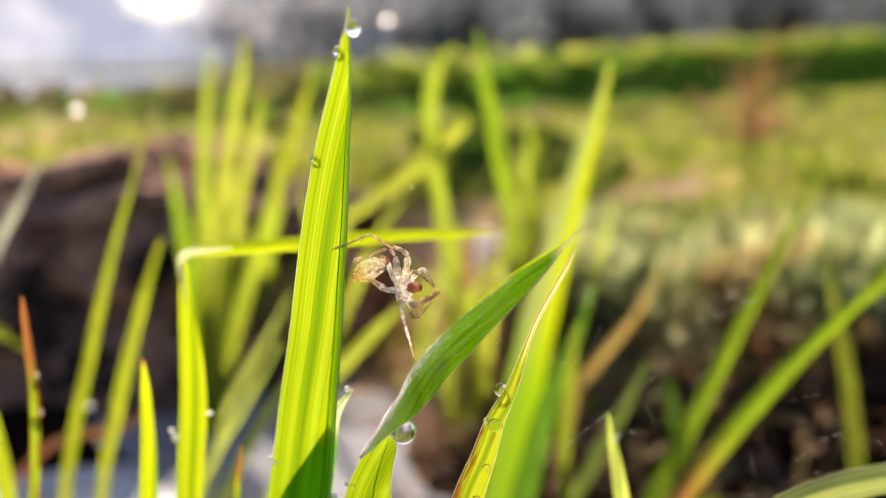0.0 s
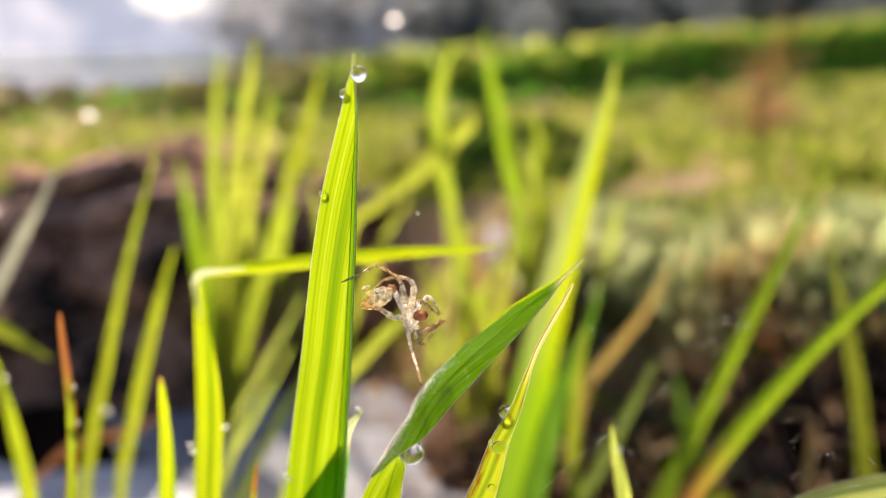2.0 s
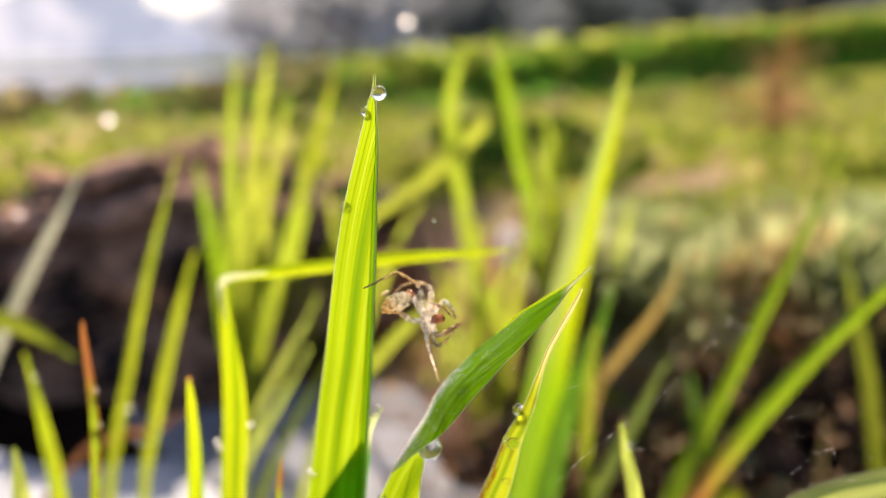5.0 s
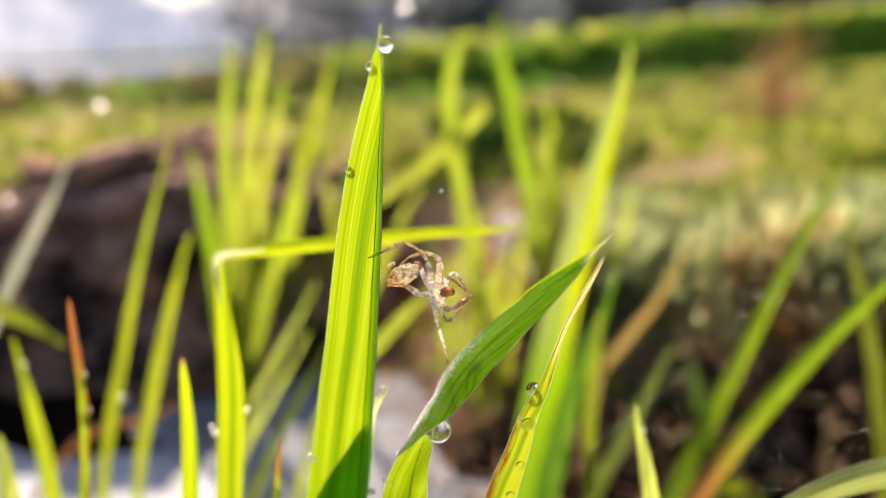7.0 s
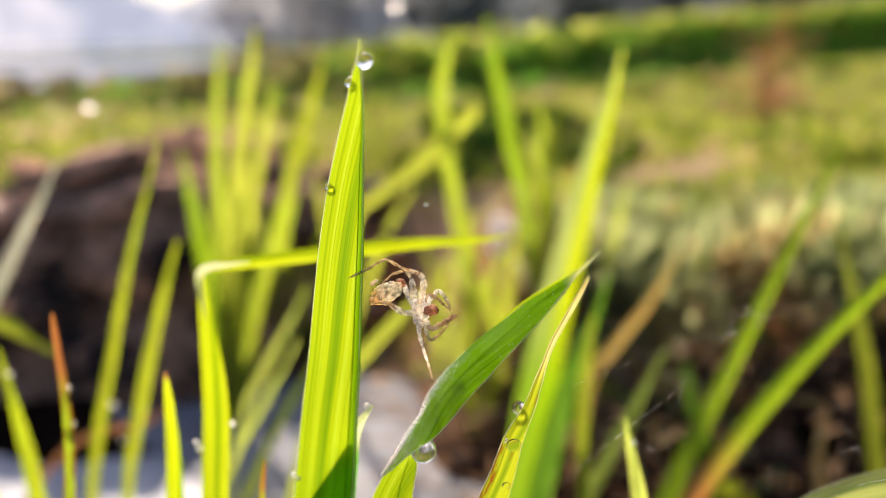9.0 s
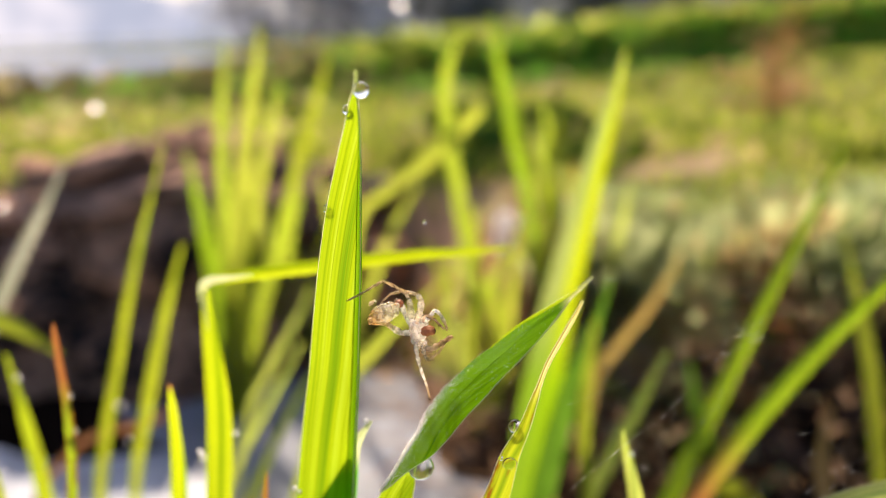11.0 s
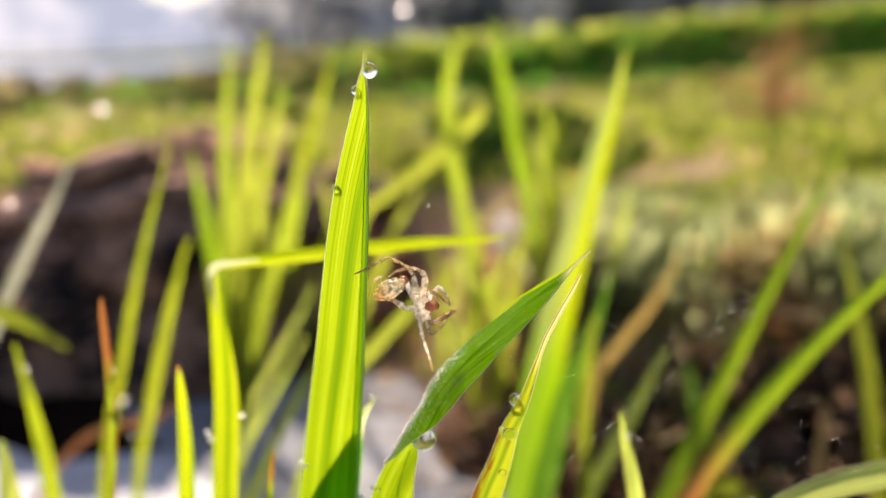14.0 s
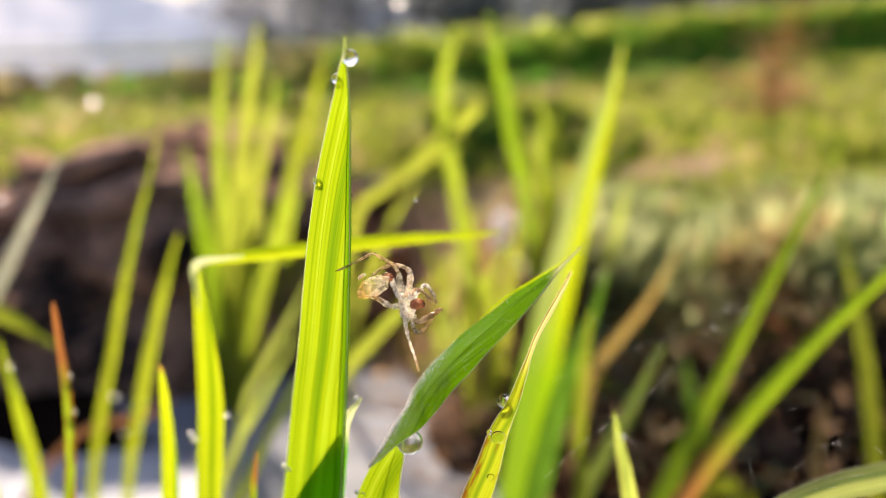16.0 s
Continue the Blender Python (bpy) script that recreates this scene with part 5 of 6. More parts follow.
leaf([(-92.1, 166.6, -72.0, 1.78), (-84.7, 178.9, -34.4, 2.16), (-77.8, 190.4, 0.9, 2.57), (-72.7, 198.9, 18.1, 2.78), (-67.2, 207.9, 30.9, 2.96), (-60.9, 218.3, 42.1, 2.66), (-54.2, 228.5, 52.2, 1.67), (-49.2, 237.6, 59.1, 0.80)], LEAF_MID, "rice leaf over the water", fold=0.2)
leaf([(-84.8, 96.5, -72.0, 2.71), (-87.7, 104.9, 9.7, 3.69), (-89.0, 108.9, 43.5, 4.10), (-90.3, 112.4, 61.0, 4.31), (-91.0, 114.7, 70.2, 4.42), (-91.8, 116.7, 77.7, 4.52), (-92.5, 118.9, 85.2, 2.82), (-93.3, 120.5, 90.6, 0.77)], LEAF_PALE, "pale yellow rice leaf stub", fold=0.2)
leaf([(149.4, 240.9, -72.0, 3.45), (150.4, 247.1, -54.4, 4.29), (151.4, 252.7, -38.4, 5.09), (152.6, 259.7, -26.2, 5.76), (154.3, 269.6, -16.3, 5.50), (159.5, 279.8, -5.9, 3.57), (166.1, 288.8, 0.2, 1.75)], LEAF_STRAW, "withered curled leaf on the mud", fold=0.2)
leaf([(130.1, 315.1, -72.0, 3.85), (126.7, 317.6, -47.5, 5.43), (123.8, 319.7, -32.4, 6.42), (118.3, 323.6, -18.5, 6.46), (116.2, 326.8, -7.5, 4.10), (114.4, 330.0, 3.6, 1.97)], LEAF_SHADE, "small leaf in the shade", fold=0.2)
rng = random.Random(31)
for i in range(18):
    # the far clump, leaf by leaf
    x, y = rng.uniform(-0.16, -0.08), rng.uniform(0.45, 0.52)
    tall, bend, aside = rng.uniform(95, 155), rng.uniform(-25, 30), rng.uniform(-10, 10)
    z0 = height(x, y) * 1000 - 3
    x, y = x * 1000, y * 1000
    leaf([(x, y, z0, 4), (x + bend * 0.2, y + aside * 0.3, z0 + tall * 0.4, 7), (x + bend * 0.55, y + aside * 0.7, z0 + tall * 0.78, 6), (x + bend, y + aside, z0 + tall, 0.5)],
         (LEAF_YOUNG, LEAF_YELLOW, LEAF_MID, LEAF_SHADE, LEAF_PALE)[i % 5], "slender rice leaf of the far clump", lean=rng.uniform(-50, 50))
for i in range(26):
    # stragglers behind the cast skin
    x, y = rng.choice((rng.uniform(-0.02, 0.018), rng.uniform(0.045, 0.075))), rng.uniform(0.38, 0.48)
    tall, bend, aside = rng.uniform(50, 100), rng.uniform(-22, 22), rng.uniform(-10, 10)
    z0 = height(x, y) * 1000 - 3
    x, y = x * 1000, y * 1000
    leaf([(x, y, z0, 3), (x + bend * 0.2, y + aside * 0.3, z0 + tall * 0.4, 6), (x + bend * 0.55, y + aside * 0.7, z0 + tall * 0.78, 5), (x + bend, y + aside, z0 + tall, 0.5)],
         (LEAF_YOUNG, LEAF_STRAW, LEAF_OLIVE, LEAF_AMBER, LEAF_PALE)[i % 5], "slender rice leaf growing from the wet mud", lean=rng.uniform(-50, 50))


rng = random.Random(77)
for i in range(18):
    # withered scraps curling up from the mud
    x, y = rng.uniform(0.04, 0.24), rng.uniform(0.27, 0.37)
    z0, a, long = height(x, y) * 1000, rng.uniform(0, 6.28), rng.uniform(22, 60)
    x, y = x * 1000, y * 1000
    c, s = math.cos(a) * long * 0.5, math.sin(a) * long * 0.3
    leaf([(x, y, z0 - 1, 3), (x + c * 0.4, y + s * 0.4, z0 + long * 0.3, 6), (x + c * 0.8, y + s * 0.8, z0 + long * 0.55, 6.5), (x + c * 1.3, y + s * 1.3, z0 + long * 0.5, 4), (x + c * 1.7, y + s * 1.7, z0 + long * 0.35, 0.5)],
         (LEAF_OLIVE, LEAF_RED, LEAF_OLIVE, LEAF_STRAW if y > 330 else LEAF_RED, LEAF_SHADE, LEAF_RED)[i % 6], "withered curled leaf scrap on the dark mud", lean=rng.uniform(-60, 60))


# ---- dew ----
def dew_drop(x, y, z, r, label, flat=1.0, water=None):
    """A drop of water, a little heavier below."""
    bm = bmesh.new()
    bmesh.ops.create_icosphere(bm, subdivisions=4, radius=r / 1000)
    for v in bm.verts:
        v.co.y *= flat
        v.co.z *= 0.97 if v.co.z < 0 else 1.02
    me = bpy.data.meshes.new("dew_drop")
    bm.to_mesh(me)
    bm.free()
    me.materials.append(water or (DEW_WHITE if y > 105 else DEW))
    me.polygons.foreach_set("use_smooth", [True] * len(me.polygons))
    ob = new("dew_drop", me)
    ob.location = (x / 1000, y / 1000, z / 1000)
    return tagged(ob, label, "dew drop", "dew drops")


dew_drop(-9.1, 75.1, 163.0, 0.85, "clear round dew drop clinging to the leaf tip")
dew_drop(-11.0, 77.3, 160.8, 0.58, "clear round dew drop on the leaf edge")
dew_drop(-14.6, 80.8, 149.1, 0.58, "clear round dew drop on the leaf edge")
dew_drop(-4.8, 77.0, 116.6, 1.62, "large clear dew drop hanging below the creased leaf", water=DEW_WHITISH)
dew_drop(7.0, 78.0, 121.6, 0.86, "clear round dew drop on the edge of the spotted leaf")
dew_drop(6.0, 73.3, 119.4, 0.87, "clear round dew drop lying flat on the spotted leaf", 0.22)
dew_drop(5.1, 73.7, 113.7, 0.48, "clear round dew drop lying flat on the spotted leaf", 0.22)
dew_drop(4.0, 74.4, 108.9, 0.56, "clear round dew drop lying flat on the spotted leaf", 0.22)
dew_drop(5.0, 74.4, 119.5, 0.34, "clear round dew drop on the edge of the spotted leaf")
dew_drop(-12.9, 87.3, 117.1, 0.39, "clear round dew drop on a curled leaf tip", water=DEW_WHITE)
dew_drop(-23.4, 85.7, 107.5, 0.40, "clear round dew drop on the leaf edge", water=DEW_WHITE)
dew_drop(-22.8, 85.6, 107.0, 0.32, "clear round dew drop on the leaf edge", water=DEW_WHITE)
dew_drop(-11.3, 77.5, 108.5, 0.44, "clear round dew drop lying flat on the creased leaf", 0.4)
dew_drop(-12.0, 77.6, 108.9, 0.26, "clear round dew drop on the leaf edge")
dew_drop(-14.7, 83.6, 103.1, 0.47, "clear round dew drop on the leaf edge", water=DEW_WHITE)
dew_drop(-46.3, 110.0, 96.7, 0.61, "clear round dew drop on the snapped leaf")
dew_drop(-124.5, 175.6, 68.4, 0.80, "clear round dew drop on a rice leaf")
dew_drop(-4.3, 96.7, 143.0, 0.24, "clear round dew drop on a silk thread")
dew_drop(28.8, 105.6, 99.1, 0.48, "clear round dew drop on a short leaf")


def flat_drop(x, y, z, r, label):
    """A flattened drop, turned to fit the view so that it mirrors the sun into the camera."""
    bm = bmesh.new()
    bmesh.ops.create_icosphere(bm, subdivisions=3, radius=r / 1000)
    for v in bm.verts:
        v.co.z *= 0.16
    me = bpy.data.meshes.new("dew_drop")
    bm.to_mesh(me)
    bm.free()
    me.materials.append(DEW_LENS)
    me.polygons.foreach_set("use_smooth", [True] * len(me.polygons))
    ob = new("dew_drop", me)
    at = Vector((x, y, z)) / 1000
    facing = (toward + (Vector((0.0, 0.0, 0.165)) - at).normalized()).normalized()
    ob.matrix_world = Matrix.Translation(at) @ facing.to_track_quat("Z", "Y").to_matrix().to_4x4()
    return tagged(ob, label, "dew drop", "dew drops")


flat_drop(-203.9, 400.9, 132.3, 2.62, "glinting dew drop on a grass tip")
flat_drop(-35.3, 473.0, 183.6, 3.15, "glinting dew drop on a grass tip")
flat_drop(-192.7, 288.1, 102.5, 1.47, "glinting dew drop on a grass tip")
flat_drop(-128.1, 233.4, 38.3, 1.16, "glinting dew drop on a rice leaf")
flat_drop(-125.9, 231.4, 24.3, 0.73, "glinting dew drop on a rice leaf")
flat_drop(-40.6, 111.8, 100.5, 0.50, "glinting dew drop on the snapped leaf")
flat_drop(-46.0, 108.2, 99.2, 0.42, "glinting dew drop on the snapped leaf")
flat_drop(-125.8, 178.5, 78.2, 0.85, "glinting dew drop on a rice leaf")
flat_drop(77.3, 248.5, 48.9, 0.55, "glinting dew drop on a rice leaf tip")
drop_on_swaying = [
    dew_drop(-70.6, 113.0, 100.0, 0.83, "clear round dew drop on the swaying leaf"),
    dew_drop(-70.1, 113.5, 107.0, 0.51, "clear round dew drop on the swaying leaf"),
]


def fine_dew(key, n, seed, label):
    """Beads of dew too small to count, thickest towards one edge and the base of a leaf."""
    verts, w, rows = GRID[key]
    rng = random.Random(seed)
    ball = bmesh.new()
    bmesh.ops.create_icosphere(ball, subdivisions=1, radius=1.0)
    bv = [v.co.copy() for v in ball.verts]
    bf = [[v.index for v in f.verts] for f in ball.faces]
    ball.free()
    out, faces = [], []
    while n > 0:
        j, u, thick = rng.random(), rng.random(), n % 2
        if rng.random() > (max(0, 1 - u / 0.32) * max(0, 1 - j / 0.5) ** 0.7 if thick else (0.25 + 0.75 * (1 - u) ** 1.5) * (0.08 + 0.92 * max(0, 1 - j / 0.8) ** 0.8)):
            continue
        n -= 1
        p = verts[int(j * (rows - 1)) * w + int(u * (w - 1))].copy()
        p += Vector((rng.uniform(-1, 1), 0, rng.uniform(-1, 1))) * 0.0002
        r = rng.uniform(0.000014, 0.000034) * ((2.0 if rng.random() < 0.3 else 1.4) if thick else 1)
        p += Vector((-0.45, -0.79, 0.41)) * r
        b = len(out)
        out += [p + v * r for v in bv]
        faces += [[b + i for i in f] for f in bf]
    return tagged(new("fine_dew", mesh_of("fine_dew", out, faces, DEW_BEADS)), label, "dew", kind="stuff")


fine_dew("rice leaf creased over, its dull green underside silvered with fine dew", 9500, 8, "silvery beads of fine dew on the creased leaf")


def fleck(x, y, z):
    """A tiny dark speck with two pointed ends."""
    v, f, _ = tube([(-0.00028, 0, 0.0001, 0.00002), (-0.0001, 0, 0.00003, 0.00009), (0.0001, 0, -0.00003, 0.0001), (0.0003, 0, -0.00011, 0.00002)], 8, 3)
    ob = new("leaf_fleck", mesh_of("leaf_fleck", v, f, BRISTLE))
    ob.location = (x / 1000, y / 1000, z / 1000)
    return tagged(ob, "tiny dark speck stuck on the creased leaf", "speck")


fleck(7.1, 74.85, 134.55)


# ---- the cast skin of a spider ----
exuvia = new("spider_skin")
exuvia.location = (0.0, 0.083, 0.135)
HERE = Vector(exuvia.location)


def limb(name, rows, bristles, material, stain_from, label=""):
    rows = [(x / 1000 - HERE.x, y / 1000 - HERE.y, z / 1000 - HERE.z, r * 0.84 / 1000) for x, y, z, r in rows]
    pts = curve(rows, 5)
    straight = np.array([np.array(rows[i]) + (np.array(rows[i + 1]) - np.array(rows[i])) * k / 5 for i in range(len(rows) - 1) for k in range(5)] + [np.array(rows[-1])])
    pts = 0.45 * pts + 0.55 * straight
    for i in range(len(pts)):
        pts[i][3] *= 0.98 - 0.16 * math.cos(i / 5 * 2 * math.pi)
    v, f, along = tube(pts, 9, 1)
    v = [p + Vector((noise.noise(p * 2600), noise.noise(p * 2600 + Vector((9, 0, 0))), noise.noise(p * 2600 + Vector((0, 9, 0))))) * 0.00007 for p in v]
    ob = part(name, v, f, material, exuvia, label)
    joints = len(rows) - 1
    float_layer(ob.data, "stain", (min(1.0, smooth(stain_from, stain_from + 0.4, a) + 0.35 * max(0.0, math.cos(a * joints * 2 * math.pi)) ** 8 * (a > 0.05)) for a in along))
    rng = random.Random(len(rows) * 7 + bristles)
    for _ in range(bristles * 6):
        i = rng.randrange(len(pts) // 4, len(pts) - 1)
        p = Vector(pts[i][:3])
        t = Vector(pts[i + 1][:3] - pts[i][:3]).normalized()
        d = (t.orthogonal().normalized() @ Matrix.Rotation(rng.uniform(0, 6.28), 3, t) + t * 0.9).normalized()
        long = rng.uniform(0.00035, 0.00085)
        v, f, _ = tube([(*p, 0.00003), (*(p + d * long * 0.6), 0.00002), (*(p + d * long), 0.000006)], 4, 1)
        part("bristle", v, f, BRISTLE, ob)
    return ob


def leg(rows, bristles, material=None):
    return limb("leg", rows, bristles, material or SKIN, 0.25 if material else 0.5)


def palp(rows, bristles):
    return limb("pedipalp", rows, bristles, SKIN_DUSKY, 0.2, "short mottled brown palp")


def shell(name, at, radii, turn, material, stains, seed, label=""):
    """A crumpled hollow lump of skin. stains: how brown towards its two ends."""
    bm = bmesh.new()
    bmesh.ops.create_icosphere(bm, subdivisions=4, radius=1.0)
    m = Matrix.Rotation(radians(turn), 3, "Y")
    stain = []
    for v in bm.verts:
        p = v.co.copy()
        d = 0.20 * noise.noise(p * 2.2 + Vector((seed, 0, 0))) + 0.12 * noise.noise(p * 5)
        stain.append(smooth(-0.1, 0.75, -p.x) * stains[0] + smooth(0.4, 0.95, p.x) * stains[1])
        p *= 1 + d
        v.co = m @ Vector((p.x * radii[0], p.y * radii[1], p.z * radii[2])) / 1000
    me = bpy.data.meshes.new(name)
    bm.to_mesh(me)
    bm.free()
    me.materials.append(material)
    me.polygons.foreach_set("use_smooth", [True] * len(me.polygons))
    float_layer(me, "stain", stain)
    ob = new(name, me)
    ob.parent = exuvia
    ob.location = Vector(at) / 1000 - HERE
    return tagged(ob, label)


leg([(-4.6, 80.3, 135.0, 0.50), (-4.3, 80.7, 136.3, 0.52), (-4.2, 81.0, 137.4, 0.44), (-4.8, 81.2, 138.1, 0.32), (-6.4, 80.4, 138.9, 0.27), (-8.5, 79.7, 140.4, 0.20), (-10.4, 77.4, 140.0, 0.16), (-12.1, 74.8, 139.9, 0.13)], 9, SKIN_GOLD)
leg([(-5.4, 81.2, 134.7, 0.55), (-5.6, 81.6, 136.1, 0.56), (-5.8, 82.9, 136.9, 0.32), (-6.6, 83.1, 137.8, 0.25), (-8.2, 83.9, 137.1, 0.18), (-9.5, 83.6, 136.0, 0.12)], 8, SKIN_GOLD)
leg([(-5.5, 81.0, 133.9, 0.35), (-6.3, 82.3, 134.9, 0.35), (-6.7, 82.6, 136.1, 0.46), (-7.1, 82.8, 136.7, 0.39), (-7.6, 82.7, 136.6, 0.28)], 0)
leg([(-5.3, 79.9, 133.6, 0.41), (-6.6, 79.8, 133.6, 0.45), (-7.8, 80.0, 134.3, 0.45), (-8.8, 81.1, 134.6, 0.28)], 3)
leg([(-5.0, 79.5, 132.5, 0.38), (-4.8, 79.1, 130.9, 0.31), (-4.5, 78.7, 129.6, 0.24), (-4.0, 79.1, 127.5, 0.21), (-3.7, 79.7, 125.8, 0.18), (-3.5, 79.3, 124.6, 0.14)], 4)
leg([(-3.9, 81.2, 134.4, 0.31), (-3.1, 82.4, 134.8, 0.32), (-2.6, 82.6, 135.4, 0.25), (-1.9, 81.5, 135.2, 0.28), (-1.3, 80.2, 134.5, 0.24), (-1.1, 79.1, 134.1, 0.17)], 3)
leg([(-3.8, 78.5, 132.3, 0.34), (-3.0, 76.6, 132.9, 0.40), (-2.0, 76.8, 133.4, 0.42), (-1.2, 77.0, 133.8, 0.36), (-0.4, 77.1, 134.3, 0.26)], 4, SKIN_DUSKY)
leg([(-4.1, 79.4, 131.9, 0.31), (-3.9, 79.1, 131.0, 0.28), (-3.4, 78.0, 130.8, 0.24), (-2.5, 78.2, 131.3, 0.24), (-1.4, 78.6, 132.6, 0.17)], 6, SKIN_GOLD)
palp([(-3.9, 79.3, 135.3, 0.20), (-3.6, 78.6, 136.4, 0.20), (-2.5, 78.5, 135.8, 0.20), (-1.4, 77.3, 135.1, 0.17)], 4)
shell("coxa", (-5.34, 80.26, 134.63), (0.41, 0.41, 0.55), 0, SKIN, (0, 0), 76.3)
shell("coxa", (-5.28, 79.97, 133.64), (0.41, 0.41, 0.48), 0, SKIN, (0, 0), 76.4)
shell("coxa", (-5.16, 79.68, 132.64), (0.41, 0.41, 0.55), 0, SKIN, (0, 0), 76.60000000000001)
shell("coxa", (-4.22, 80.40, 135.00), (0.41, 0.41, 0.55), 0, SKIN, (0, 0), 77.9)
shell("coxa", (-3.93, 79.60, 132.28), (0.41, 0.41, 0.55), 0, SKIN, (0, 0), 78.4)
shell("coxa", (-3.75, 80.33, 134.73), (0.41, 0.41, 0.48), 0, SKIN, (0, 0), 78.60000000000001)
shell("coxa", (-4.76, 79.53, 132.11), (0.41, 0.41, 0.48), 0, SKIN, (0, 0), 77.2)
shell("abdomen", (-8.78, 80.71, 135.78), (2.08, 1.18, 1.18), -28, SKIN_CLEAR, (1.0, 0.0), 3.0, "glassy clear abdomen with an amber end")
shell("cephalothorax", (-4.66, 79.98, 133.63), (1.04, 0.90, 1.79), 0, SKIN, (0, 0.1), 1.0)
shell("chelicera", (-3.33, 79.03, 134.17), (0.89, 0.61, 0.61), -8, SKIN_BROWN, (0, 1.0), 6.0, "reddish brown fangs")
shell("pedicel", (-6.97, 82.22, 136.49), (0.56, 0.49, 0.49), -30, SKIN_BROWN, (0.3, 0.3), 2.0, "dark brown waist")
shell("spinneret", (-10.36, 80.27, 135.15), (0.41, 0.41, 0.41), 0, SKIN_CLEAR, (1.0, 1.0), 4.0, "amber spinnerets")
shell("foot", (-10.5, 82.6, 136.48), (0.46, 0.22, 0.24), -42, SKIN_DUSKY, (0.3, 0.3), 7.0, "dusky curled foot")
shell("foot", (-10.05, 82.7, 136.7), (0.26, 0.2, 0.2), 0, SKIN_CLEAR, (0, 0), 8.0)
tagged(exuvia, "pale translucent cast skin of a spider, hung between two leaves", "spider skin")

# ---- cobweb ----
web = new("cobweb")
web.location = (0.03, 0.088, 0.12)


def web_thread(rows):
    o = Vector(web.location)
    ends = np.array([(x / 1000 - o.x, y / 1000 - o.y, z / 1000 - o.z, r * 1.2 / 1000) for x, y, z, r in rows])
    pts = np.array([ends[i] + (ends[i + 1] - ends[i]) * k / 8 for i in range(len(ends) - 1) for k in range(8)] + [ends[-1]])
    rng = random.Random(len(web.children))
    for p in pts[1:-1]:
        p[2] += rng.uniform(-1, 1) * 0.00006
        p[3] *= rng.choice((0.45, 0.55, 0.7, 0.9, 2.7))
    v, f, _ = tube(pts, 5, 1)
    part("thread", v, f, SILK, web)


web_thread([(14.5, 73.0, 142.1, 0.0080), (16.5, 73.2, 142.4, 0.0080), (18.9, 73.1, 142.0, 0.0080)])
web_thread([(1.9, 77.0, 125.1, 0.0080), (5.3, 77.7, 127.0, 0.0080), (7.4, 78.1, 128.3, 0.0080)])
web_thread([(11.3, 72.1, 114.6, 0.0099), (14.5, 73.0, 117.3, 0.0099), (17.2, 73.7, 119.3, 0.0099), (21.1, 74.6, 122.1, 0.0099), (24.0, 75.3, 123.9, 0.0099), (26.1, 75.9, 126.0, 0.0099), (27.5, 76.4, 127.2, 0.0099), (29.6, 77.1, 129.3, 0.0099), (31.3, 77.6, 131.0, 0.0099)])
web_thread([(12.9, 75.5, 125.9, 0.0037), (13.9, 75.6, 126.1, 0.0037), (18.1, 76.2, 127.6, 0.0037), (22.0, 76.7, 129.0, 0.0037), (25.1, 77.1, 130.0, 0.0037), (28.9, 77.4, 130.7, 0.0037), (33.1, 77.8, 131.6, 0.0037), (35.2, 77.9, 131.7, 0.0037)])
web_thread([(31.3, 77.6, 131.0, 0.0108), (32.1, 77.6, 130.7, 0.0108), (32.4, 77.7, 131.2, 0.0108), (31.3, 77.6, 131.1, 0.0108)])
web_thread([(31.3, 77.6, 131.0, 0.0108), (31.6, 77.9, 132.1, 0.0108), (31.9, 78.1, 132.7, 0.0108), (33.1, 78.3, 133.0, 0.0108), (34.0, 78.3, 133.1, 0.0108), (35.4, 78.3, 133.0, 0.0108), (35.6, 78.2, 132.4, 0.0108), (35.1, 78.0, 132.0, 0.0108), (34.2, 78.2, 132.7, 0.0108)])
web_thread([(31.9, 78.1, 132.7, 0.0057), (30.7, 78.0, 132.3, 0.0057)])
web_thread([(34.0, 78.3, 133.1, 0.0057), (33.8, 78.5, 133.9, 0.0057), (32.8, 78.5, 133.9, 0.0057)])
web_thread([(33.8, 78.5, 133.9, 0.0057), (35.2, 78.8, 134.5, 0.0057), (37.3, 79.1, 135.4, 0.0057)])
web_thread([(34.5, 78.4, 133.2, 0.0057), (35.9, 78.5, 133.5, 0.0057), (37.0, 78.8, 134.4, 0.0057)])
web_thread([(30.9, 78.2, 133.1, 0.0046), (32.5, 78.4, 133.6, 0.0046), (33.8, 78.5, 133.9, 0.0046)])
web_thread([(36.6, 78.4, 133.1, 0.0057), (35.6, 78.2, 132.6, 0.0057)])
web_thread([(33.1, 78.3, 133.0, 0.0057), (33.6, 78.4, 133.5, 0.0057), (34.7, 78.5, 133.8, 0.0057), (36.3, 78.9, 134.7, 0.0057)])
web_thread([(26.1, 75.9, 126.0, 0.0048), (25.3, 75.2, 123.4, 0.0048), (23.4, 74.5, 121.4, 0.0048), (24.1, 74.1, 120.0, 0.0048), (24.3, 73.7, 118.7, 0.0048), (23.2, 73.6, 118.3, 0.0048), (21.9, 73.6, 118.3, 0.0048), (19.7, 73.4, 118.1, 0.0048), (19.3, 73.4, 118.2, 0.0048)])
web_thread([(19.3, 73.4, 118.2, 0.0048), (19.7, 73.7, 119.1, 0.0048), (20.6, 74.0, 120.1, 0.0048), (21.5, 74.4, 121.2, 0.0048)])
web_thread([(31.8, 77.4, 130.2, 0.0040), (31.5, 76.7, 127.9, 0.0040), (30.8, 75.9, 125.4, 0.0040), (29.5, 75.5, 124.0, 0.0040), (28.2, 75.0, 122.6, 0.0040)])
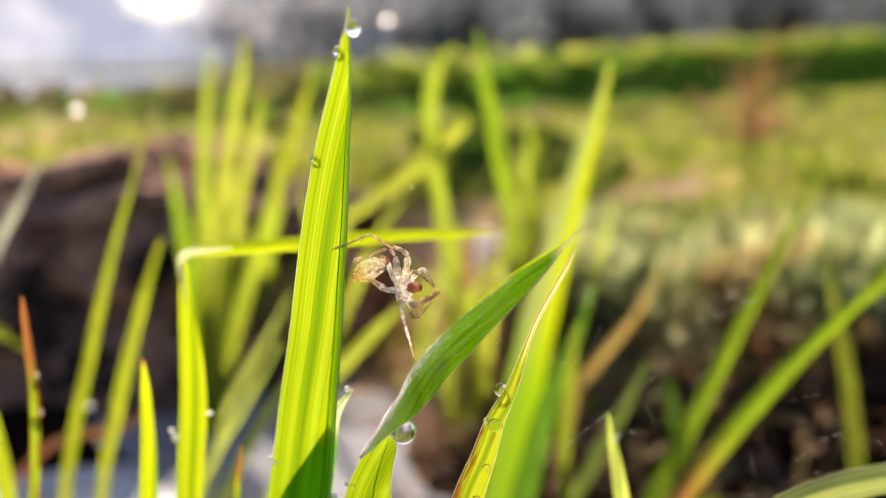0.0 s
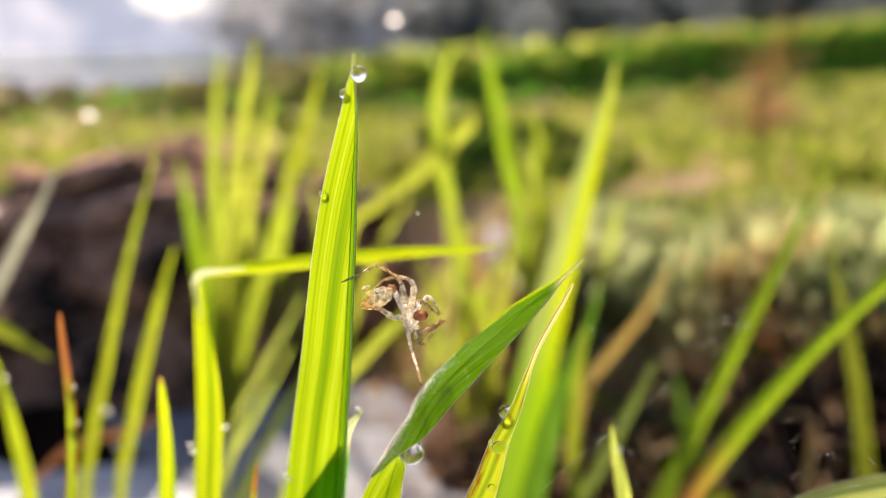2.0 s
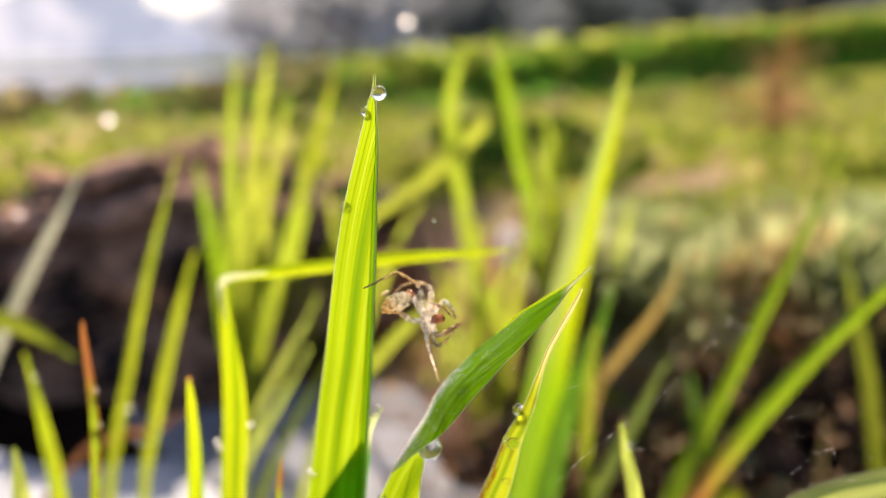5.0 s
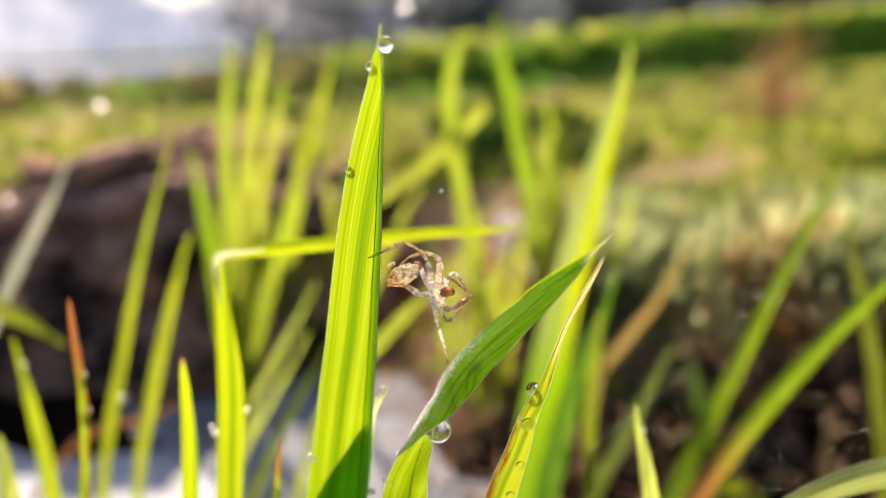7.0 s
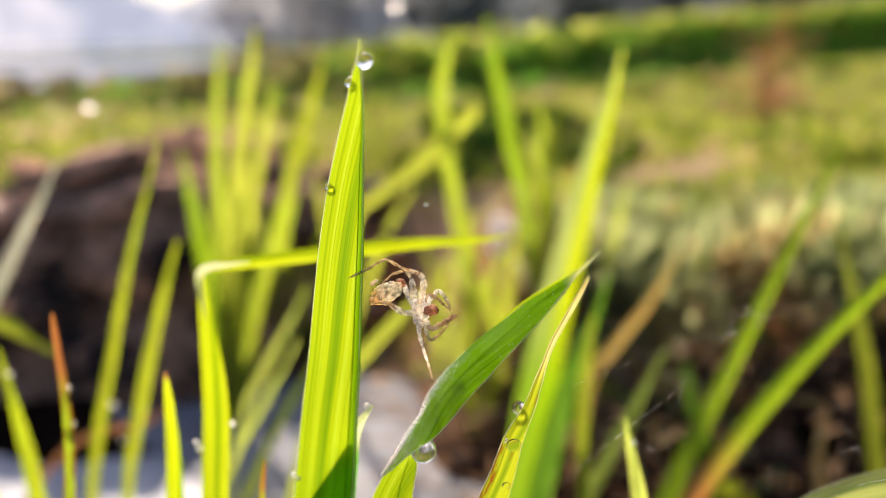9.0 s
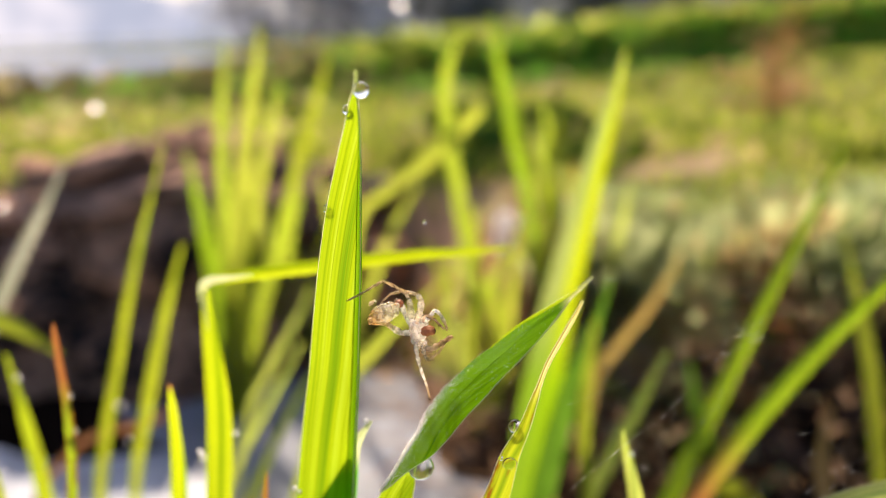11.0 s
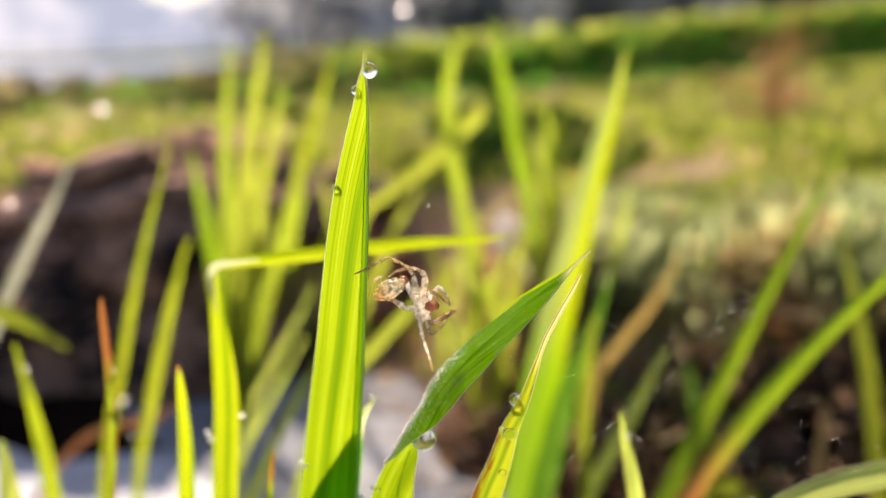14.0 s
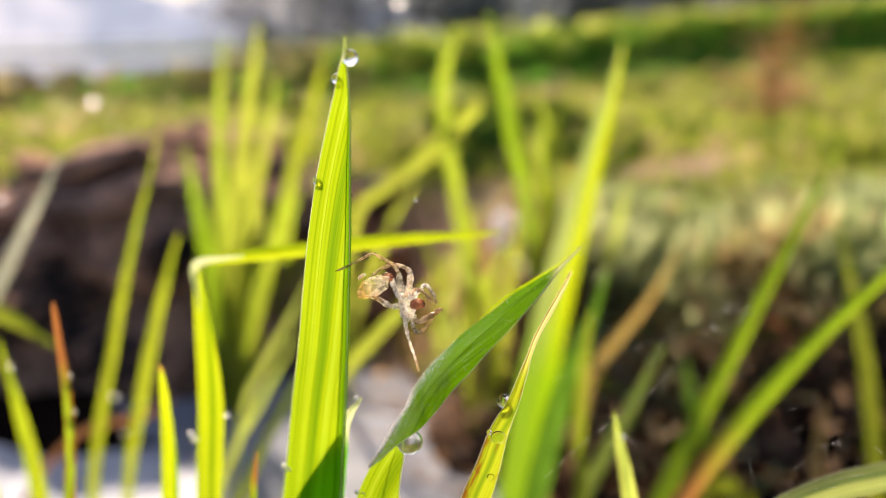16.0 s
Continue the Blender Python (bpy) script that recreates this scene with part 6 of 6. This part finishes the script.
web_thread([(30.8, 75.9, 125.4, 0.0040), (31.0, 75.5, 124.0, 0.0040)])
web_thread([(21.4, 73.7, 118.8, 0.0162), (22.2, 73.5, 118.3, 0.0162)])
web_thread([(44.1, 73.9, 117.3, 0.0198), (45.3, 74.1, 117.6, 0.0198), (46.4, 74.2, 117.9, 0.0198)])
web_thread([(44.1, 73.9, 117.3, 0.0046), (43.2, 73.7, 116.7, 0.0046), (41.1, 73.1, 114.9, 0.0046)])
web_thread([(46.4, 74.2, 117.9, 0.0040), (48.4, 74.6, 119.2, 0.0040), (49.9, 74.3, 117.8, 0.0040)])
web_thread([(50.5, 74.1, 117.2, 0.0108), (51.3, 73.9, 116.5, 0.0108)])
web_thread([(40.8, 73.1, 114.8, 0.0108), (42.2, 73.4, 115.8, 0.0108)])
web_thread([(36.9, 71.8, 111.1, 0.0046), (38.9, 72.2, 111.9, 0.0046), (40.3, 72.5, 113.1, 0.0046), (40.7, 72.8, 113.9, 0.0046)])
web_thread([(40.4, 72.5, 113.1, 0.0046), (42.5, 72.8, 113.7, 0.0046), (43.5, 72.9, 113.9, 0.0046)])
web_thread([(40.4, 72.6, 113.2, 0.0040), (43.9, 72.5, 112.5, 0.0040)])
web_thread([(46.0, 72.8, 113.5, 0.0162), (47.3, 73.0, 113.9, 0.0162), (49.4, 73.1, 114.1, 0.0162)])
web_thread([(32.8, 72.1, 112.2, 0.0046), (33.3, 71.8, 111.3, 0.0046), (36.2, 71.9, 111.2, 0.0046)])
web_thread([(34.3, 72.9, 114.9, 0.0040), (35.8, 72.8, 114.4, 0.0040), (35.6, 73.3, 116.2, 0.0040)])
web_thread([(40.5, 74.4, 119.2, 0.0037), (42.2, 74.5, 119.4, 0.0037), (44.0, 74.6, 119.5, 0.0037), (46.5, 74.8, 119.9, 0.0037)])
web_thread([(40.1, 75.1, 121.5, 0.0046), (43.7, 75.4, 122.3, 0.0046), (44.4, 75.5, 122.4, 0.0046)])
web_thread([(40.6, 74.3, 118.9, 0.0040), (41.3, 74.0, 117.7, 0.0040), (41.7, 73.7, 116.8, 0.0040)])
web_thread([(35.9, 76.4, 126.5, 0.0057), (36.3, 76.1, 125.3, 0.0057)])
web_thread([(35.6, 73.3, 116.2, 0.0034), (36.2, 72.5, 113.2, 0.0034)])


def web_tangle(n, seed, middle, spread, long):
    """Fine short threads caught between the long ones."""
    rng = random.Random(seed)
    for _ in range(n):
        x, z = rng.gauss(middle[0], spread[0]), rng.gauss(middle[1], spread[1])
        turn, reach = rng.uniform(-0.5, 2.2), rng.uniform(*long)
        bend = turn + rng.uniform(-0.6, 0.6)
        rows = [(x, z), (x + reach * math.cos(turn), z + reach * math.sin(turn))]
        rows.append((rows[1][0] + reach * math.cos(bend), rows[1][1] + reach * math.sin(bend)))
        web_thread([(a, 78.2 + 0.30 * (b - 132.6), b, rng.uniform(0.0035, 0.0055)) for a, b in rows])


def web_dots(n, seed):
    """Specks of dew and dust hung in the web."""
    rng = random.Random(seed)
    o = Vector(web.location)
    ball = bmesh.new()
    bmesh.ops.create_icosphere(ball, subdivisions=1, radius=1.0)
    shape = [v.co.copy() for v in ball.verts]
    sides = [[v.index for v in f.verts] for f in ball.faces]
    ball.free()
    for _ in range(n):
        x, z = rng.uniform(16, 52), rng.uniform(111, 137)
        if z > 118 + (x - 16) * 0.75 + 4:
            continue
        p = Vector((x, 78.2 + 0.30 * (z - 132.6), z)) / 1000 - o
        r = rng.uniform(0.000014, 0.000034)
        part("speck", [p + v * r for v in shape], sides, SILK, web)


web_tangle(9, 61, (33.6, 132.7), (1.3, 0.6), (0.5, 1.4))
web_tangle(12, 62, (43.5, 115.5), (4.0, 2.2), (0.8, 2.6))
web_tangle(5, 63, (22.0, 126.5), (4.0, 1.5), (1.0, 3.0))
web_dots(90, 64)
tagged(web, "torn cobweb threads glinting between the leaves", "cobweb")


# ---- what moves ----
SWAY = [
    (0, -0.7, -0.2), (0.5, -0.2, -0.2), (1, 1.2, 0.2), (1.5, 0.9, 0.4), (2, 2.1, 0.9),
    (2.5, 1.3, 0.4), (3, 1.8, 0.8), (3.5, 2.2, 0.8), (4, 1.9, 0.8), (4.2, 0.5, 0.1),
    (6.3, -0.1, -0.2), (6.5, 0.2, -0.2), (7, 0.0, 0.0), (7.5, -0.6, -0.5), (8, 1.1, 0.3),
    (8.5, 0.2, 0.1), (9, 0.4, 0.2), (9.2, 0.3, 0.1), (11.3, -0.4, 0.5), (11.5, 0.4, 0.3),
    (12, 1.2, 0.6), (12.5, 0.7, 0.5), (13, 2.3, 0.9), (13.5, 2.5, 0.5), (14, 6.0, 2.3),
    (14.5, 3.7, 1.9), (15, 3.0, 1.3), (15.5, 3.0, 1.6), (16, 1.2, 0.8),
]


def motions():
    """The slim blade with the orange tip sways about its root."""
    b = swaying_blade.location.copy()
    root = b + Vector((0, 0, -0.10))
    rows = []
    for t, dx, dz in SWAY:
        turn = math.degrees(math.atan2(dx / 1000, 0.283))
        m = Matrix.Translation(root + Vector((0, 0, dz / 1000))) @ pose(0, 0, 0, 0, turn, 0) @ Matrix.Translation(b - root)
        rows.append((t, m))
    walk(swaying_blade, rows)
    for drop in drop_on_swaying:
        d = drop.location.copy()
        walk(drop, [(t, m @ Matrix.Translation(d - b)) for t, m in rows])


motions()
